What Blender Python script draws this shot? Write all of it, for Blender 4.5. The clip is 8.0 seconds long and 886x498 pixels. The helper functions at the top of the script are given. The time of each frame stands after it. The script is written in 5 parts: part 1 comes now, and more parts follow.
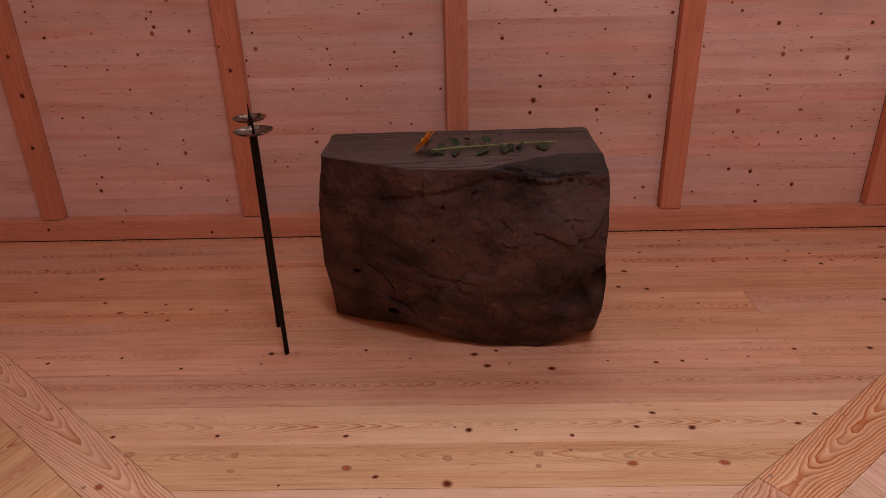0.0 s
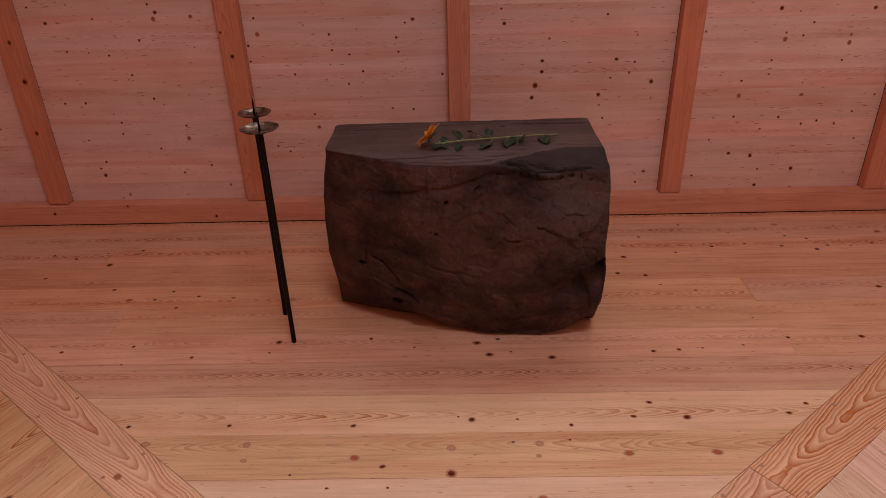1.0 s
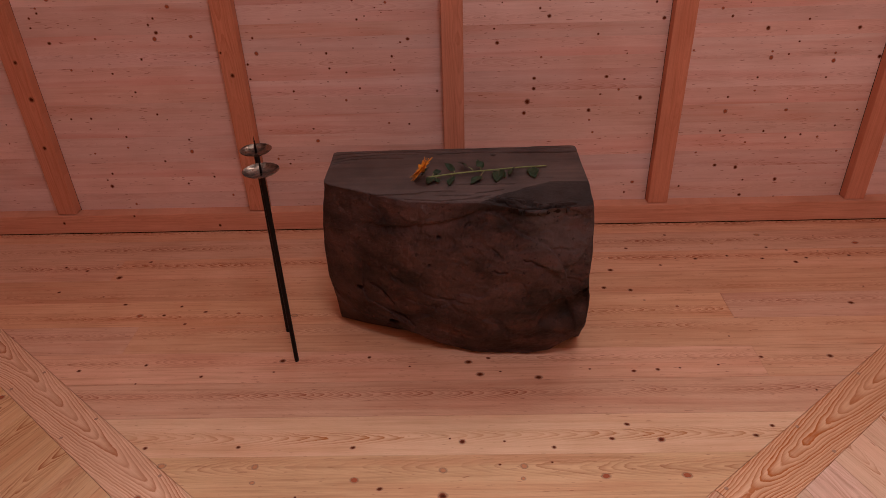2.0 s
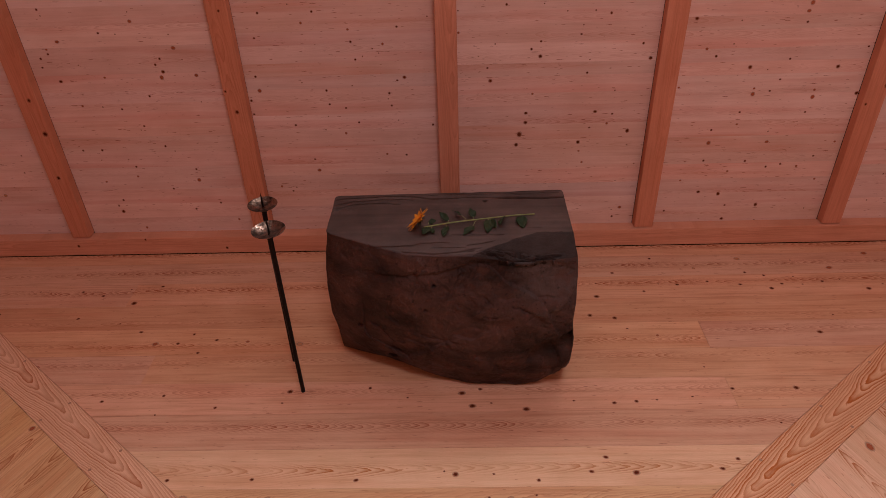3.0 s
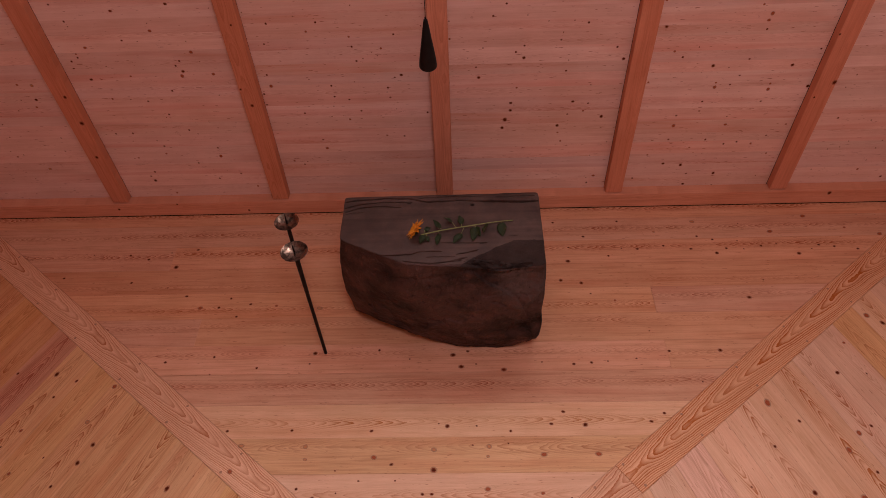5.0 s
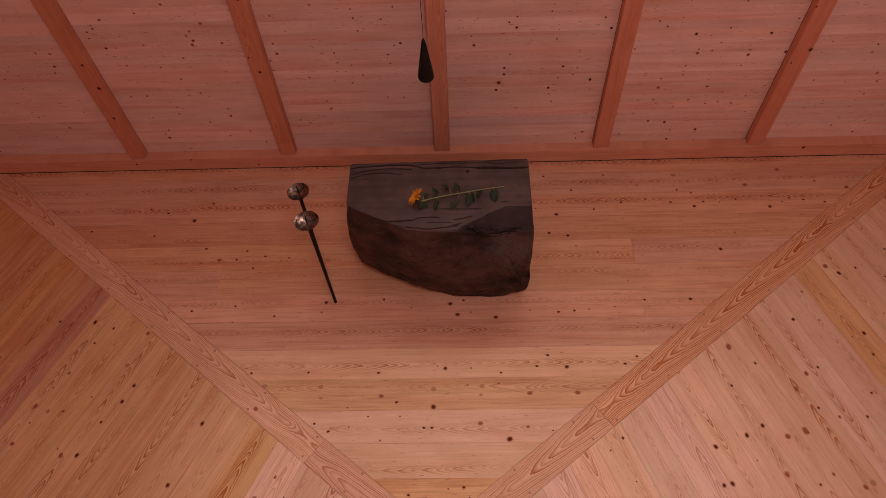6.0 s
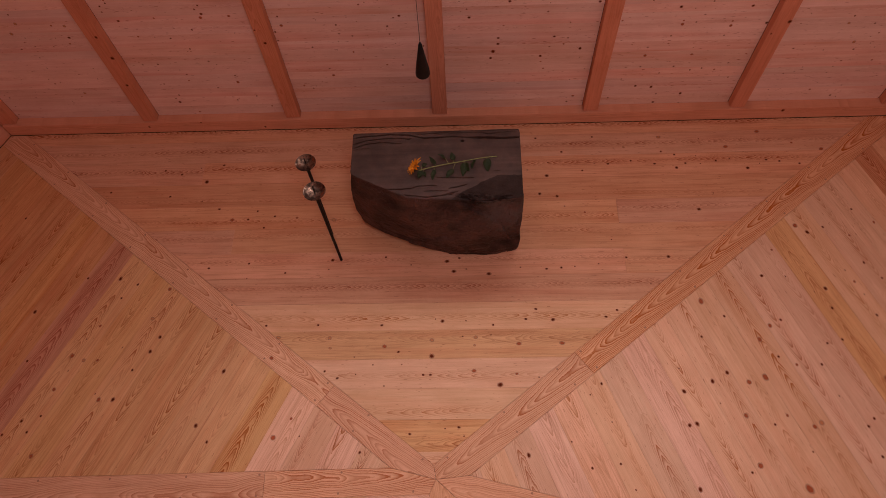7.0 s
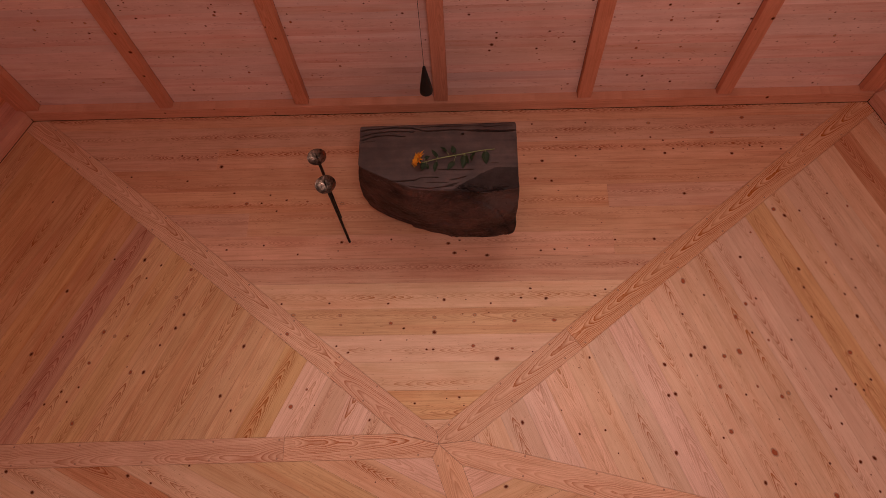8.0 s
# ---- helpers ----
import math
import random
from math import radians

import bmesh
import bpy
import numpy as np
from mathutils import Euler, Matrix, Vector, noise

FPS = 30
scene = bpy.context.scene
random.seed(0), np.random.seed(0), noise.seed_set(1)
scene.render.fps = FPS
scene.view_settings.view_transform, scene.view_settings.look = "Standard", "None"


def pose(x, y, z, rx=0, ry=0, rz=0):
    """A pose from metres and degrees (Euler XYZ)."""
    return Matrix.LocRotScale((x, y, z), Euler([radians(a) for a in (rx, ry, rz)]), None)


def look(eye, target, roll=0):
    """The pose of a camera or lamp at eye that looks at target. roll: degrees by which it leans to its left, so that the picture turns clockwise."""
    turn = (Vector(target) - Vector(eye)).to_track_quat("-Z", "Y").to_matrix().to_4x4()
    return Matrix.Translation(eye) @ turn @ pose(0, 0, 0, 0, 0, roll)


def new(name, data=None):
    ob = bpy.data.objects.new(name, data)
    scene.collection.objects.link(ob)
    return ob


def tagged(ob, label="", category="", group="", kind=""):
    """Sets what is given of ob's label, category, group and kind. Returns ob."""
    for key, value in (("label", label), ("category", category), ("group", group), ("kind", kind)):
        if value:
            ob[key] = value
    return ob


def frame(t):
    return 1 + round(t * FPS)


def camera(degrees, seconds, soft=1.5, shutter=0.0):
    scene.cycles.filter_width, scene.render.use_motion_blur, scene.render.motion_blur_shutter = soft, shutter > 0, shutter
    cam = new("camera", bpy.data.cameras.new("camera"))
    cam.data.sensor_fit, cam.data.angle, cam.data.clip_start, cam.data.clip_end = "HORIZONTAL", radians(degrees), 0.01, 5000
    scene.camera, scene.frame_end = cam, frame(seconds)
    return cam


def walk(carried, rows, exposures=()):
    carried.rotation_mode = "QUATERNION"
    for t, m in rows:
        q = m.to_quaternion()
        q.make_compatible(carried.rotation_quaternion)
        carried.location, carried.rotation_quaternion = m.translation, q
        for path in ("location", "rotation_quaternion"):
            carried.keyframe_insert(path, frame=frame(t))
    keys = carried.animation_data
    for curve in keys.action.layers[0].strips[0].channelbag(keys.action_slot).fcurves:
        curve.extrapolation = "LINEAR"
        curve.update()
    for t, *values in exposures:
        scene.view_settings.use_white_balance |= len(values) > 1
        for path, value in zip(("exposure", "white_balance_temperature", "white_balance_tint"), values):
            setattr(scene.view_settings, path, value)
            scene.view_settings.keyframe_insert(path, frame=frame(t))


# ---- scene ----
cam = camera(66.6, 8.0, soft=0.7)
PATH = [
    (0, (0.098, -1.447, 1.901), (0.053, 0.368, 1.062), -1.6),
    (0.5, (0.089, -1.445, 1.979), (0.043, 0.347, 1.091), -1.7),
    (1, (0.083, -1.443, 2.057), (0.038, 0.324, 1.121), -1.7),
    (1.5, (0.105, -1.44, 2.228), (0.057, 0.298, 1.239), -1.8),
    (3, (0.178, -1.405, 2.975), (0.126, 0.241, 1.84), -2.1),
    (3.5, (0.191, -1.38, 3.251), (0.137, 0.228, 2.063), -2.2),
    (4, (0.206, -1.351, 3.592), (0.151, 0.182, 2.309), -2.4),
    (5.5, (0.283, -1.297, 4.588), (0.221, -0.09, 2.994), -3.4),
    (6, (0.294, -1.282, 4.888), (0.231, -0.181, 3.219), -3.8),
    (6.5, (0.309, -1.287, 5.145), (0.245, -0.275, 3.421), -4.1),
    (7, (0.338, -1.276, 5.401), (0.271, -0.356, 3.627), -4.7),
    (7.5, (0.351, -1.232, 5.64), (0.279, -0.384, 3.83), -5.4),
    (8, (0.349, -1.201, 5.928), (0.278, -0.413, 4.091), -5.7),
]
EXPOSURES = [(0.0, -0.64, 5460.0, 15.0), (3.5, -0.67, 5750.0, 25.0), (5.5, -0.85, 6230.0, 35.0), (8.0, -0.92, 6480.0, 36.0)]
walk(cam, [(t, look(eye, target, roll)) for t, eye, target, roll in PATH], EXPOSURES)

# ---- world, sun and daylight ----
world = bpy.data.worlds.new("sky")
scene.world = world
world.use_nodes = True
wn = world.node_tree
sky = wn.nodes.new("ShaderNodeTexSky")
sky.sky_type = "NISHITA"
sky.sun_disc = False
sky.sun_elevation, sky.sun_rotation = radians(54), radians(9)
wn.links.new(sky.outputs[0], wn.nodes["Background"].inputs[0])
wn.nodes["Background"].inputs[1].default_value = 0.1

sun_data = bpy.data.lights.new("sun", "SUN")
sun_data.energy, sun_data.angle, sun_data.color = 1.25, radians(14), (1.0, 0.93, 0.84)
sun = new("sun", sun_data)
sun.matrix_world = look((1.4, 3.0, 15.6), (0.8, -1.0, 10.0))

# daylight falling through the high window of the north wall and a small roof light
ROOF_Z = 7.6
HIGH_WINDOW = (-1.5, 3.1, 3.3, 5.9)  # from x to x, from z to z
win_data = bpy.data.lights.new("window_daylight", "AREA")
win_data.shape, win_data.size, win_data.size_y = "RECTANGLE", HIGH_WINDOW[1] - HIGH_WINDOW[0] - 0.1, HIGH_WINDOW[3] - HIGH_WINDOW[2] - 0.1
win_data.energy, win_data.color = 225.0, (1.0, 0.965, 0.82)
win = new("window_daylight", win_data)
win.matrix_world = pose((HIGH_WINDOW[0] + HIGH_WINDOW[1]) / 2, 3.2, (HIGH_WINDOW[2] + HIGH_WINDOW[3]) / 2, -90, 0, 0)

SKYLIGHT = (1.0, -2.0, 1.8, 1.8)
day_data = bpy.data.lights.new("roof_daylight", "AREA")
day_data.shape, day_data.size, day_data.size_y = "RECTANGLE", SKYLIGHT[2] - 0.1, SKYLIGHT[3] - 0.1
day_data.energy, day_data.color = 200.0, (1.0, 0.915, 0.84)
day = new("roof_daylight", day_data)
day.matrix_world = pose(SKYLIGHT[0], SKYLIGHT[1], ROOF_Z + 0.12)


# ---- materials ----
def node(nt, kind, **sockets):
    n = nt.nodes.new(kind)
    for key, value in sockets.items():
        n.inputs[int(key[1:]) if key[0] == "i" and key[1:].isdigit() else key].default_value = value
    return n


def maths(nt, op, a, b=None, c=None):
    n = nt.nodes.new("ShaderNodeMath")
    n.operation = op
    for i, v in enumerate((a, b, c)):
        if v is None:
            continue
        if isinstance(v, (int, float)):
            n.inputs[i].default_value = v
        else:
            nt.links.new(v, n.inputs[i])
    return n.outputs[0]


def ramp(nt, fac, stops):
    n = nt.nodes.new("ShaderNodeValToRGB")
    while len(n.color_ramp.elements) < len(stops):
        n.color_ramp.elements.new(0.5)
    for e, (p, c) in zip(n.color_ramp.elements, stops):
        e.position, e.color = p, (*c, 1) if len(c) == 3 else c
    nt.links.new(fac, n.inputs[0])
    return n.outputs[0]


def blend(nt, mode, fac, a, b):
    n = nt.nodes.new("ShaderNodeMix")
    n.data_type, n.blend_type = "RGBA", mode
    for i, v in ((0, fac), (6, a), (7, b)):
        if isinstance(v, (int, float)):
            n.inputs[i].default_value = v
        elif isinstance(v, tuple):
            n.inputs[i].default_value = (*v, 1)
        else:
            nt.links.new(v, n.inputs[i])
    return n.outputs[2]


def fresh(name):
    m = bpy.data.materials.new(name)
    m.use_nodes = True
    return m, m.node_tree, m.node_tree.nodes["Principled BSDF"]


def noise_of(nt, vec, scale, detail=3.0, rough=0.55):
    n = node(nt, "ShaderNodeTexNoise", Scale=scale, Detail=detail, Roughness=rough)
    nt.links.new(vec, n.inputs["Vector"])
    return n.outputs["Fac"]


def timber(name, early, late, ring=150.0, contrast=0.8, spread=0.08, rough=0.55, bump=0.15, heart=0.0, deep=(0.01, 0.03), strip=(0.012, 0.05), taper=0.09,
           specks=0.0, band=2.0, fibre=0.45, calm=0.12, colourful=0.32, sway=0.03, aside=0.12, jag=1.0, bands=0.45, even=0.3, streak=0.45):
    """Softwood sawn along local x: rings of a tapering log cut flat, so that they come out as tongues; fibre; tone from piece to piece.
    deep: how far the log's axis lies under the face; strip: the half width of the figured middle, and where it has faded."""
    m, nt, bsdf = fresh(name)
    co = nt.nodes.new("ShaderNodeTexCoord").outputs["Object"]
    rnd = nt.nodes.new("ShaderNodeObjectInfo").outputs["Random"]
    sep = nt.nodes.new("ShaderNodeSeparateXYZ")
    nt.links.new(co, sep.inputs[0])
    x, y, z = sep.outputs
    shift = maths(nt, "MULTIPLY", rnd, 57.0)

    def own(k):
        return maths(nt, "FRACT", maths(nt, "MULTIPLY", rnd, k))

    def field(sx, sy, sz=0.0):
        n = nt.nodes.new("ShaderNodeCombineXYZ")
        nt.links.new(maths(nt, "ADD", maths(nt, "MULTIPLY", x, sx), shift), n.inputs[0])
        nt.links.new(maths(nt, "MULTIPLY", y, sy), n.inputs[1])
        nt.links.new(maths(nt, "ADD", maths(nt, "MULTIPLY", z, sz), shift), n.inputs[2])
        return n.outputs[0]

    def swing(value, amount):
        return maths(nt, "MULTIPLY", maths(nt, "SUBTRACT", value, 0.5), amount)

    slow = noise_of(nt, field(0.9, 0.6), 1.0, 2.0)
    bend = noise_of(nt, field(2.2, 1.5), 1.0, 1.0)
    waver = noise_of(nt, field(9.0, 14.0), 1.0, 3.0, 0.55)
    fine = noise_of(nt, field(38.0, 90.0), 1.0, 2.0)
    side = maths(nt, "MULTIPLY", maths(nt, "SUBTRACT", own(13.7), 0.5), aside)
    yy = maths(nt, "ADD", maths(nt, "ADD", y, side), maths(nt, "ADD", swing(slow, sway * 2.2), swing(bend, sway)))
    yj = maths(nt, "ADD", yy, swing(waver, 0.022 * jag))
    dd = maths(nt, "ADD", deep[0], maths(nt, "MULTIPLY", maths(nt, "ABSOLUTE", swing(bend, 2.0)), deep[1] * 4))
    r = maths(nt, "SQRT", maths(nt, "ADD", maths(nt, "MULTIPLY", yj, yj), maths(nt, "MULTIPLY", dd, dd)))
    lengthways = maths(nt, "MULTIPLY", x, maths(nt, "MULTIPLY", maths(nt, "SUBTRACT", maths(nt, "GREATER_THAN", own(41.3), 0.5), 0.5), 2 * taper))
    phase = maths(nt, "MULTIPLY", maths(nt, "ADD", maths(nt, "ADD", r, lengthways), swing(slow, 0.03)), ring)
    phase = maths(nt, "ADD", phase, maths(nt, "ADD", swing(waver, 0.8 * jag), swing(fine, 0.35)))
    rings = maths(nt, "FRACT", phase)
    # late wood darkens slowly and ends sharply; no two years are alike
    year = nt.nodes.new("ShaderNodeTexWhiteNoise")
    year.noise_dimensions = "1D"
    nt.links.new(maths(nt, "ADD", maths(nt, "FLOOR", phase), shift), year.inputs["W"])
    line = maths(nt, "MINIMUM", maths(nt, "POWER", rings, band), maths(nt, "MULTIPLY", maths(nt, "SUBTRACT", 1.0, rings), 8.0))
    line = maths(nt, "MULTIPLY", line, maths(nt, "ADD", 0.45, maths(nt, "MULTIPLY", year.outputs["Value"], 0.75)))
    vary = maths(nt, "ADD", 0.35, maths(nt, "MULTIPLY", own(31.1), 0.9))
    patch = ramp(nt, noise_of(nt, field(1.3, 2.0), 1.0, 2.0), [(0.36, (even,) * 3), (0.58, (1, 1, 1))])
    near = ramp(nt, maths(nt, "ABSOLUTE", yy), [(strip[0], (1, 1, 1)), (strip[1], (calm, calm, calm))])
    amount = maths(nt, "MULTIPLY", maths(nt, "MULTIPLY", line, contrast), maths(nt, "MULTIPLY", maths(nt, "MULTIPLY", vary, patch), near))
    amount = maths(nt, "MINIMUM", amount, 1.0)
    col = blend(nt, "MIX", amount, early, late)
    # long fibre streaks
    n3 = noise_of(nt, field(5.0, 260.0, 260.0), 1.0, 3.0, 0.6)
    col = blend(nt, "MULTIPLY", fibre, col, ramp(nt, n3, [(0.3, (0.76, 0.66, 0.58)), (0.62, (1.06, 1.05, 1.05))]))
    n8 = noise_of(nt, field(26.0, 420.0, 420.0), 1.0, 2.0, 0.6)
    col = blend(nt, "MULTIPLY", fibre * 0.5, col, ramp(nt, n8, [(0.30, (0.66, 0.55, 0.48)), (0.46, (1.0, 1.0, 1.0))]))
    # bands of tone across the board, and slow cloudy stains
    n4 = noise_of(nt, field(0.8, 22.0), 1.0, 3.0, 0.6)
    col = blend(nt, "MULTIPLY", bands, col, ramp(nt, n4, [(0.30, (0.84, 0.72, 0.63)), (0.60, (1.02, 1.02, 1.02))]))
    n10 = noise_of(nt, field(2.2, 75.0), 1.0, 2.0, 0.5)
    col = blend(nt, "MULTIPLY", streak, col, ramp(nt, n10, [(0.32, (0.70, 0.56, 0.46)), (0.50, (1.02, 1.02, 1.02))]))
    n9 = noise_of(nt, field(2.6, 5.0), 1.0, 4.0, 0.6)
    col = blend(nt, "MULTIPLY", 0.55, col, ramp(nt, n9, [(0.30, (0.86, 0.80, 0.75)), (0.66, (1.05, 1.05, 1.06))]))
    if heart:
        n5 = noise_of(nt, field(0.6, 9.0), 1.0, 2.0)
        col = blend(nt, "MULTIPLY", ramp(nt, n5, [(0.52, (0, 0, 0)), (0.66, (heart, heart, heart))]), col, (0.86, 0.62, 0.53))
    if specks:
        # short resin streaks and needle-fine splits
        n7 = noise_of(nt, field(17.0, 130.0, 130.0), 1.0, 1.0)
        col = blend(nt, "MULTIPLY", ramp(nt, n7, [(0.70, (0, 0, 0)), (0.76, (specks, specks, specks))]), col, (0.45, 0.24, 0.18))
    hsv = nt.nodes.new("ShaderNodeHueSaturation")
    nt.links.new(maths(nt, "ADD", 1.0 - spread, maths(nt, "MULTIPLY", own(17.3), 2 * spread)), hsv.inputs["Value"])
    nt.links.new(maths(nt, "ADD", 0.494, maths(nt, "MULTIPLY", own(7.9), 0.04 * colourful)), hsv.inputs["Hue"])
    nt.links.new(maths(nt, "ADD", 1.0 - colourful / 2, maths(nt, "MULTIPLY", own(23.9), colourful)), hsv.inputs["Saturation"])
    nt.links.new(col, hsv.inputs["Color"])
    nt.links.new(hsv.outputs[0], bsdf.inputs["Base Color"])
    nt.links.new(ramp(nt, n3, [(0.2, (rough - 0.08,) * 3), (0.8, (rough + 0.1,) * 3)]), bsdf.inputs["Roughness"])
    bsdf.inputs["Specular IOR Level"].default_value = 0.06
    bp = node(nt, "ShaderNodeBump", Strength=bump, Distance=0.0015)
    nt.links.new(maths(nt, "ADD", n3, maths(nt, "MULTIPLY", line, 0.6)), bp.inputs["Height"])
    nt.links.new(bp.outputs[0], bsdf.inputs["Normal"])
    return m


FLOOR_WOOD = timber("larch_floorboard", (0.76, 0.520, 0.315), (0.44, 0.175, 0.066), ring=105, contrast=1.6, spread=0.09, heart=0.3, deep=(0.012, 0.006), taper=0.17, specks=0.6, fibre=0.28, colourful=0.2, jag=1.25, streak=0.3)
# rosy boards; part of the red is light bounced off the north wall
ROSE_BOUNCE_WOOD = timber("larch_rosy_bounce_board", (0.75, 0.475, 0.290), (0.44, 0.16, 0.066), ring=105, contrast=1.6, spread=0.08, heart=0.35, deep=(0.012, 0.006), taper=0.17, specks=0.6, fibre=0.28, colourful=0.16, jag=1.25, streak=0.35)
HEART_WOOD = timber("larch_heartwood_board", (0.68, 0.390, 0.215), (0.44, 0.17, 0.075), ring=70, contrast=2.0, spread=0.04, heart=0.4, deep=(0.014, 0.008), taper=0.16, specks=0.5, strip=(0.02, 0.09), fibre=0.5, colourful=0.2, jag=1.25)
# honey boards; in the west field the tone also stands in for warm light
HONEY_AND_CAST_WOOD = timber("larch_honey_and_cast_board", (0.76, 0.515, 0.250), (0.45, 0.19, 0.062), ring=72, contrast=2.0, spread=0.05, heart=0.4, deep=(0.014, 0.008), taper=0.15, specks=0.6, strip=(0.014, 0.07), fibre=0.34, colourful=0.08, jag=1.25, streak=0.45)
# far west boards: orange bounced light and darkening put into their colour
AMBER_CAST_WOOD = timber("larch_amber_cast_board", (0.72, 0.435, 0.205), (0.46, 0.18, 0.058), ring=72, contrast=1.7, spread=0.05, heart=0.5, deep=(0.014, 0.008), taper=0.15, specks=0.6, strip=(0.014, 0.07), fibre=0.34, colourful=0.14, jag=1.25)
PALE_WOOD = timber("larch_sapwood_board", (0.85, 0.595, 0.410), (0.50, 0.215, 0.08), ring=66, contrast=2.0, spread=0.03, deep=(0.014, 0.008), taper=0.12, specks=0.5, strip=(0.02, 0.08), fibre=0.42, colourful=0.15, jag=1.25)
BEAM_WOOD = timber("larch_floor_beam", (0.81, 0.54, 0.325), (0.49, 0.175, 0.052), ring=88, contrast=1.35, spread=0.05, deep=(0.035, 0.012), strip=(0.06, 0.16), taper=0.085, band=1.6, fibre=0.42, calm=0.75, colourful=0.12, sway=0.035, aside=0.16, jag=0.6, even=0.7, bands=0.3, streak=0.2)
SAND_WOOD = timber("larch_sandy_board", (0.79, 0.568, 0.368), (0.49, 0.21, 0.08), ring=80, contrast=1.9, spread=0.05, heart=0.25, deep=(0.012, 0.006), taper=0.14, specks=0.6, fibre=0.26, colourful=0.16, jag=1.4, bands=0.35, streak=0.2)
PANEL_WOOD = timber("spruce_wall_board", (0.815, 0.628, 0.545), (0.58, 0.32, 0.22), ring=110, contrast=0.6, spread=0.075, rough=0.65, heart=0.55, deep=(0.012, 0.006), taper=0.1, specks=0.9, strip=(0.012, 0.05), calm=0.2, fibre=0.15, colourful=0.26, bands=0.35, streak=0.15)
# deeper orange than the north wall, so the light it bounces reddens the west
WARM_BOUNCE_PANEL = timber("orange_bounce_wall_board", (0.64, 0.29, 0.185), (0.46, 0.18, 0.10), ring=120, contrast=0.6, spread=0.055, rough=0.65, heart=0.6, specks=0.7, fibre=0.3, colourful=0.2)
STUD_WOOD = timber("oiled_spruce_stud", (0.68, 0.335, 0.195), (0.50, 0.21, 0.105), ring=80, contrast=0.7, spread=0.03, rough=0.6, deep=(0.03, 0.01), strip=(0.03, 0.12), taper=0.04, fibre=0.35, colourful=0.06, jag=0.3, streak=0.25)
SILL_WOOD = timber("oiled_spruce_sill", (0.71, 0.40, 0.255), (0.50, 0.23, 0.12), ring=80, contrast=0.7, spread=0.03, rough=0.6, deep=(0.03, 0.01), strip=(0.03, 0.12), taper=0.04, fibre=0.35, colourful=0.06, jag=0.3, streak=0.25)


def knot_stuff(name, core, heart, ring, halo, edge):
    """A branch knot: dark core, rings and a dark rim, then a stained collar that melts into the board."""
    m, nt, bsdf = fresh(name)
    co = nt.nodes.new("ShaderNodeTexCoord").outputs["Object"]
    rnd = nt.nodes.new("ShaderNodeObjectInfo").outputs["Random"]
    add = nt.nodes.new("ShaderNodeVectorMath")
    nt.links.new(co, add.inputs[0])
    nt.links.new(maths(nt, "MULTIPLY", rnd, 40.0), add.inputs[1])
    wob = noise_of(nt, add.outputs[0], 1.8, 4.0, 0.6)
    ln = nt.nodes.new("ShaderNodeVectorMath")
    ln.operation = "LENGTH"
    nt.links.new(co, ln.inputs[0])
    r = maths(nt, "ADD", ln.outputs["Value"], maths(nt, "MULTIPLY", maths(nt, "SUBTRACT", wob, 0.5), 0.42))
    ringy = maths(nt, "MULTIPLY", maths(nt, "SINE", maths(nt, "MULTIPLY", r, 34.0)), 0.05)
    col = ramp(nt, maths(nt, "ADD", r, ringy), [(0.08, core), (0.30, heart), (edge - 0.06, ring), (edge + 0.08, halo)])
    nt.links.new(col, bsdf.inputs["Base Color"])
    bsdf.inputs["Roughness"].default_value = 0.6
    bsdf.inputs["Specular IOR Level"].default_value = 0.03
    nt.links.new(ramp(nt, r, [(edge, (0.97,) * 3), (edge + 0.08, (0.5,) * 3), (0.95, (0, 0, 0))]), bsdf.inputs["Alpha"])
    return m


KNOT = {
    "d": knot_stuff("dark_knot", (0.026, 0.005, 0.002), (0.085, 0.018, 0.007), (0.20, 0.050, 0.020), (0.50, 0.24, 0.13), 0.56),
    "m": knot_stuff("red_knot", (0.17, 0.036, 0.014), (0.42, 0.125, 0.050), (0.33, 0.085, 0.034), (0.56, 0.28, 0.155), 0.58),
    "f": knot_stuff("pale_knot", (0.36, 0.135, 0.055), (0.58, 0.27, 0.12), (0.50, 0.22, 0.10), (0.66, 0.40, 0.235), 0.52),
}


def plain(name, colour, rough, metal=0.0, grain=40.0, vary=0.25, bump=0.1, spec=0.2):
    m, nt, bsdf = fresh(name)
    co = nt.nodes.new("ShaderNodeTexCoord").outputs["Object"]
    n = noise_of(nt, co, grain, 5.0)
    lo, hi = tuple(c * (1 - vary) for c in colour), tuple(min(1, c * (1 + vary)) for c in colour)
    nt.links.new(ramp(nt, n, [(0.3, lo), (0.7, hi)]), bsdf.inputs["Base Color"])
    nt.links.new(ramp(nt, noise_of(nt, co, grain * 0.3, 3.0), [(0.3, (max(0.02, rough - 0.1),) * 3), (0.7, (rough + 0.1,) * 3)]), bsdf.inputs["Roughness"])
    bsdf.inputs["Metallic"].default_value = metal
    bsdf.inputs["Specular IOR Level"].default_value = spec
    bp = node(nt, "ShaderNodeBump", Strength=bump, Distance=0.002)
    nt.links.new(n, bp.inputs["Height"])
    nt.links.new(bp.outputs[0], bsdf.inputs["Normal"])
    return m


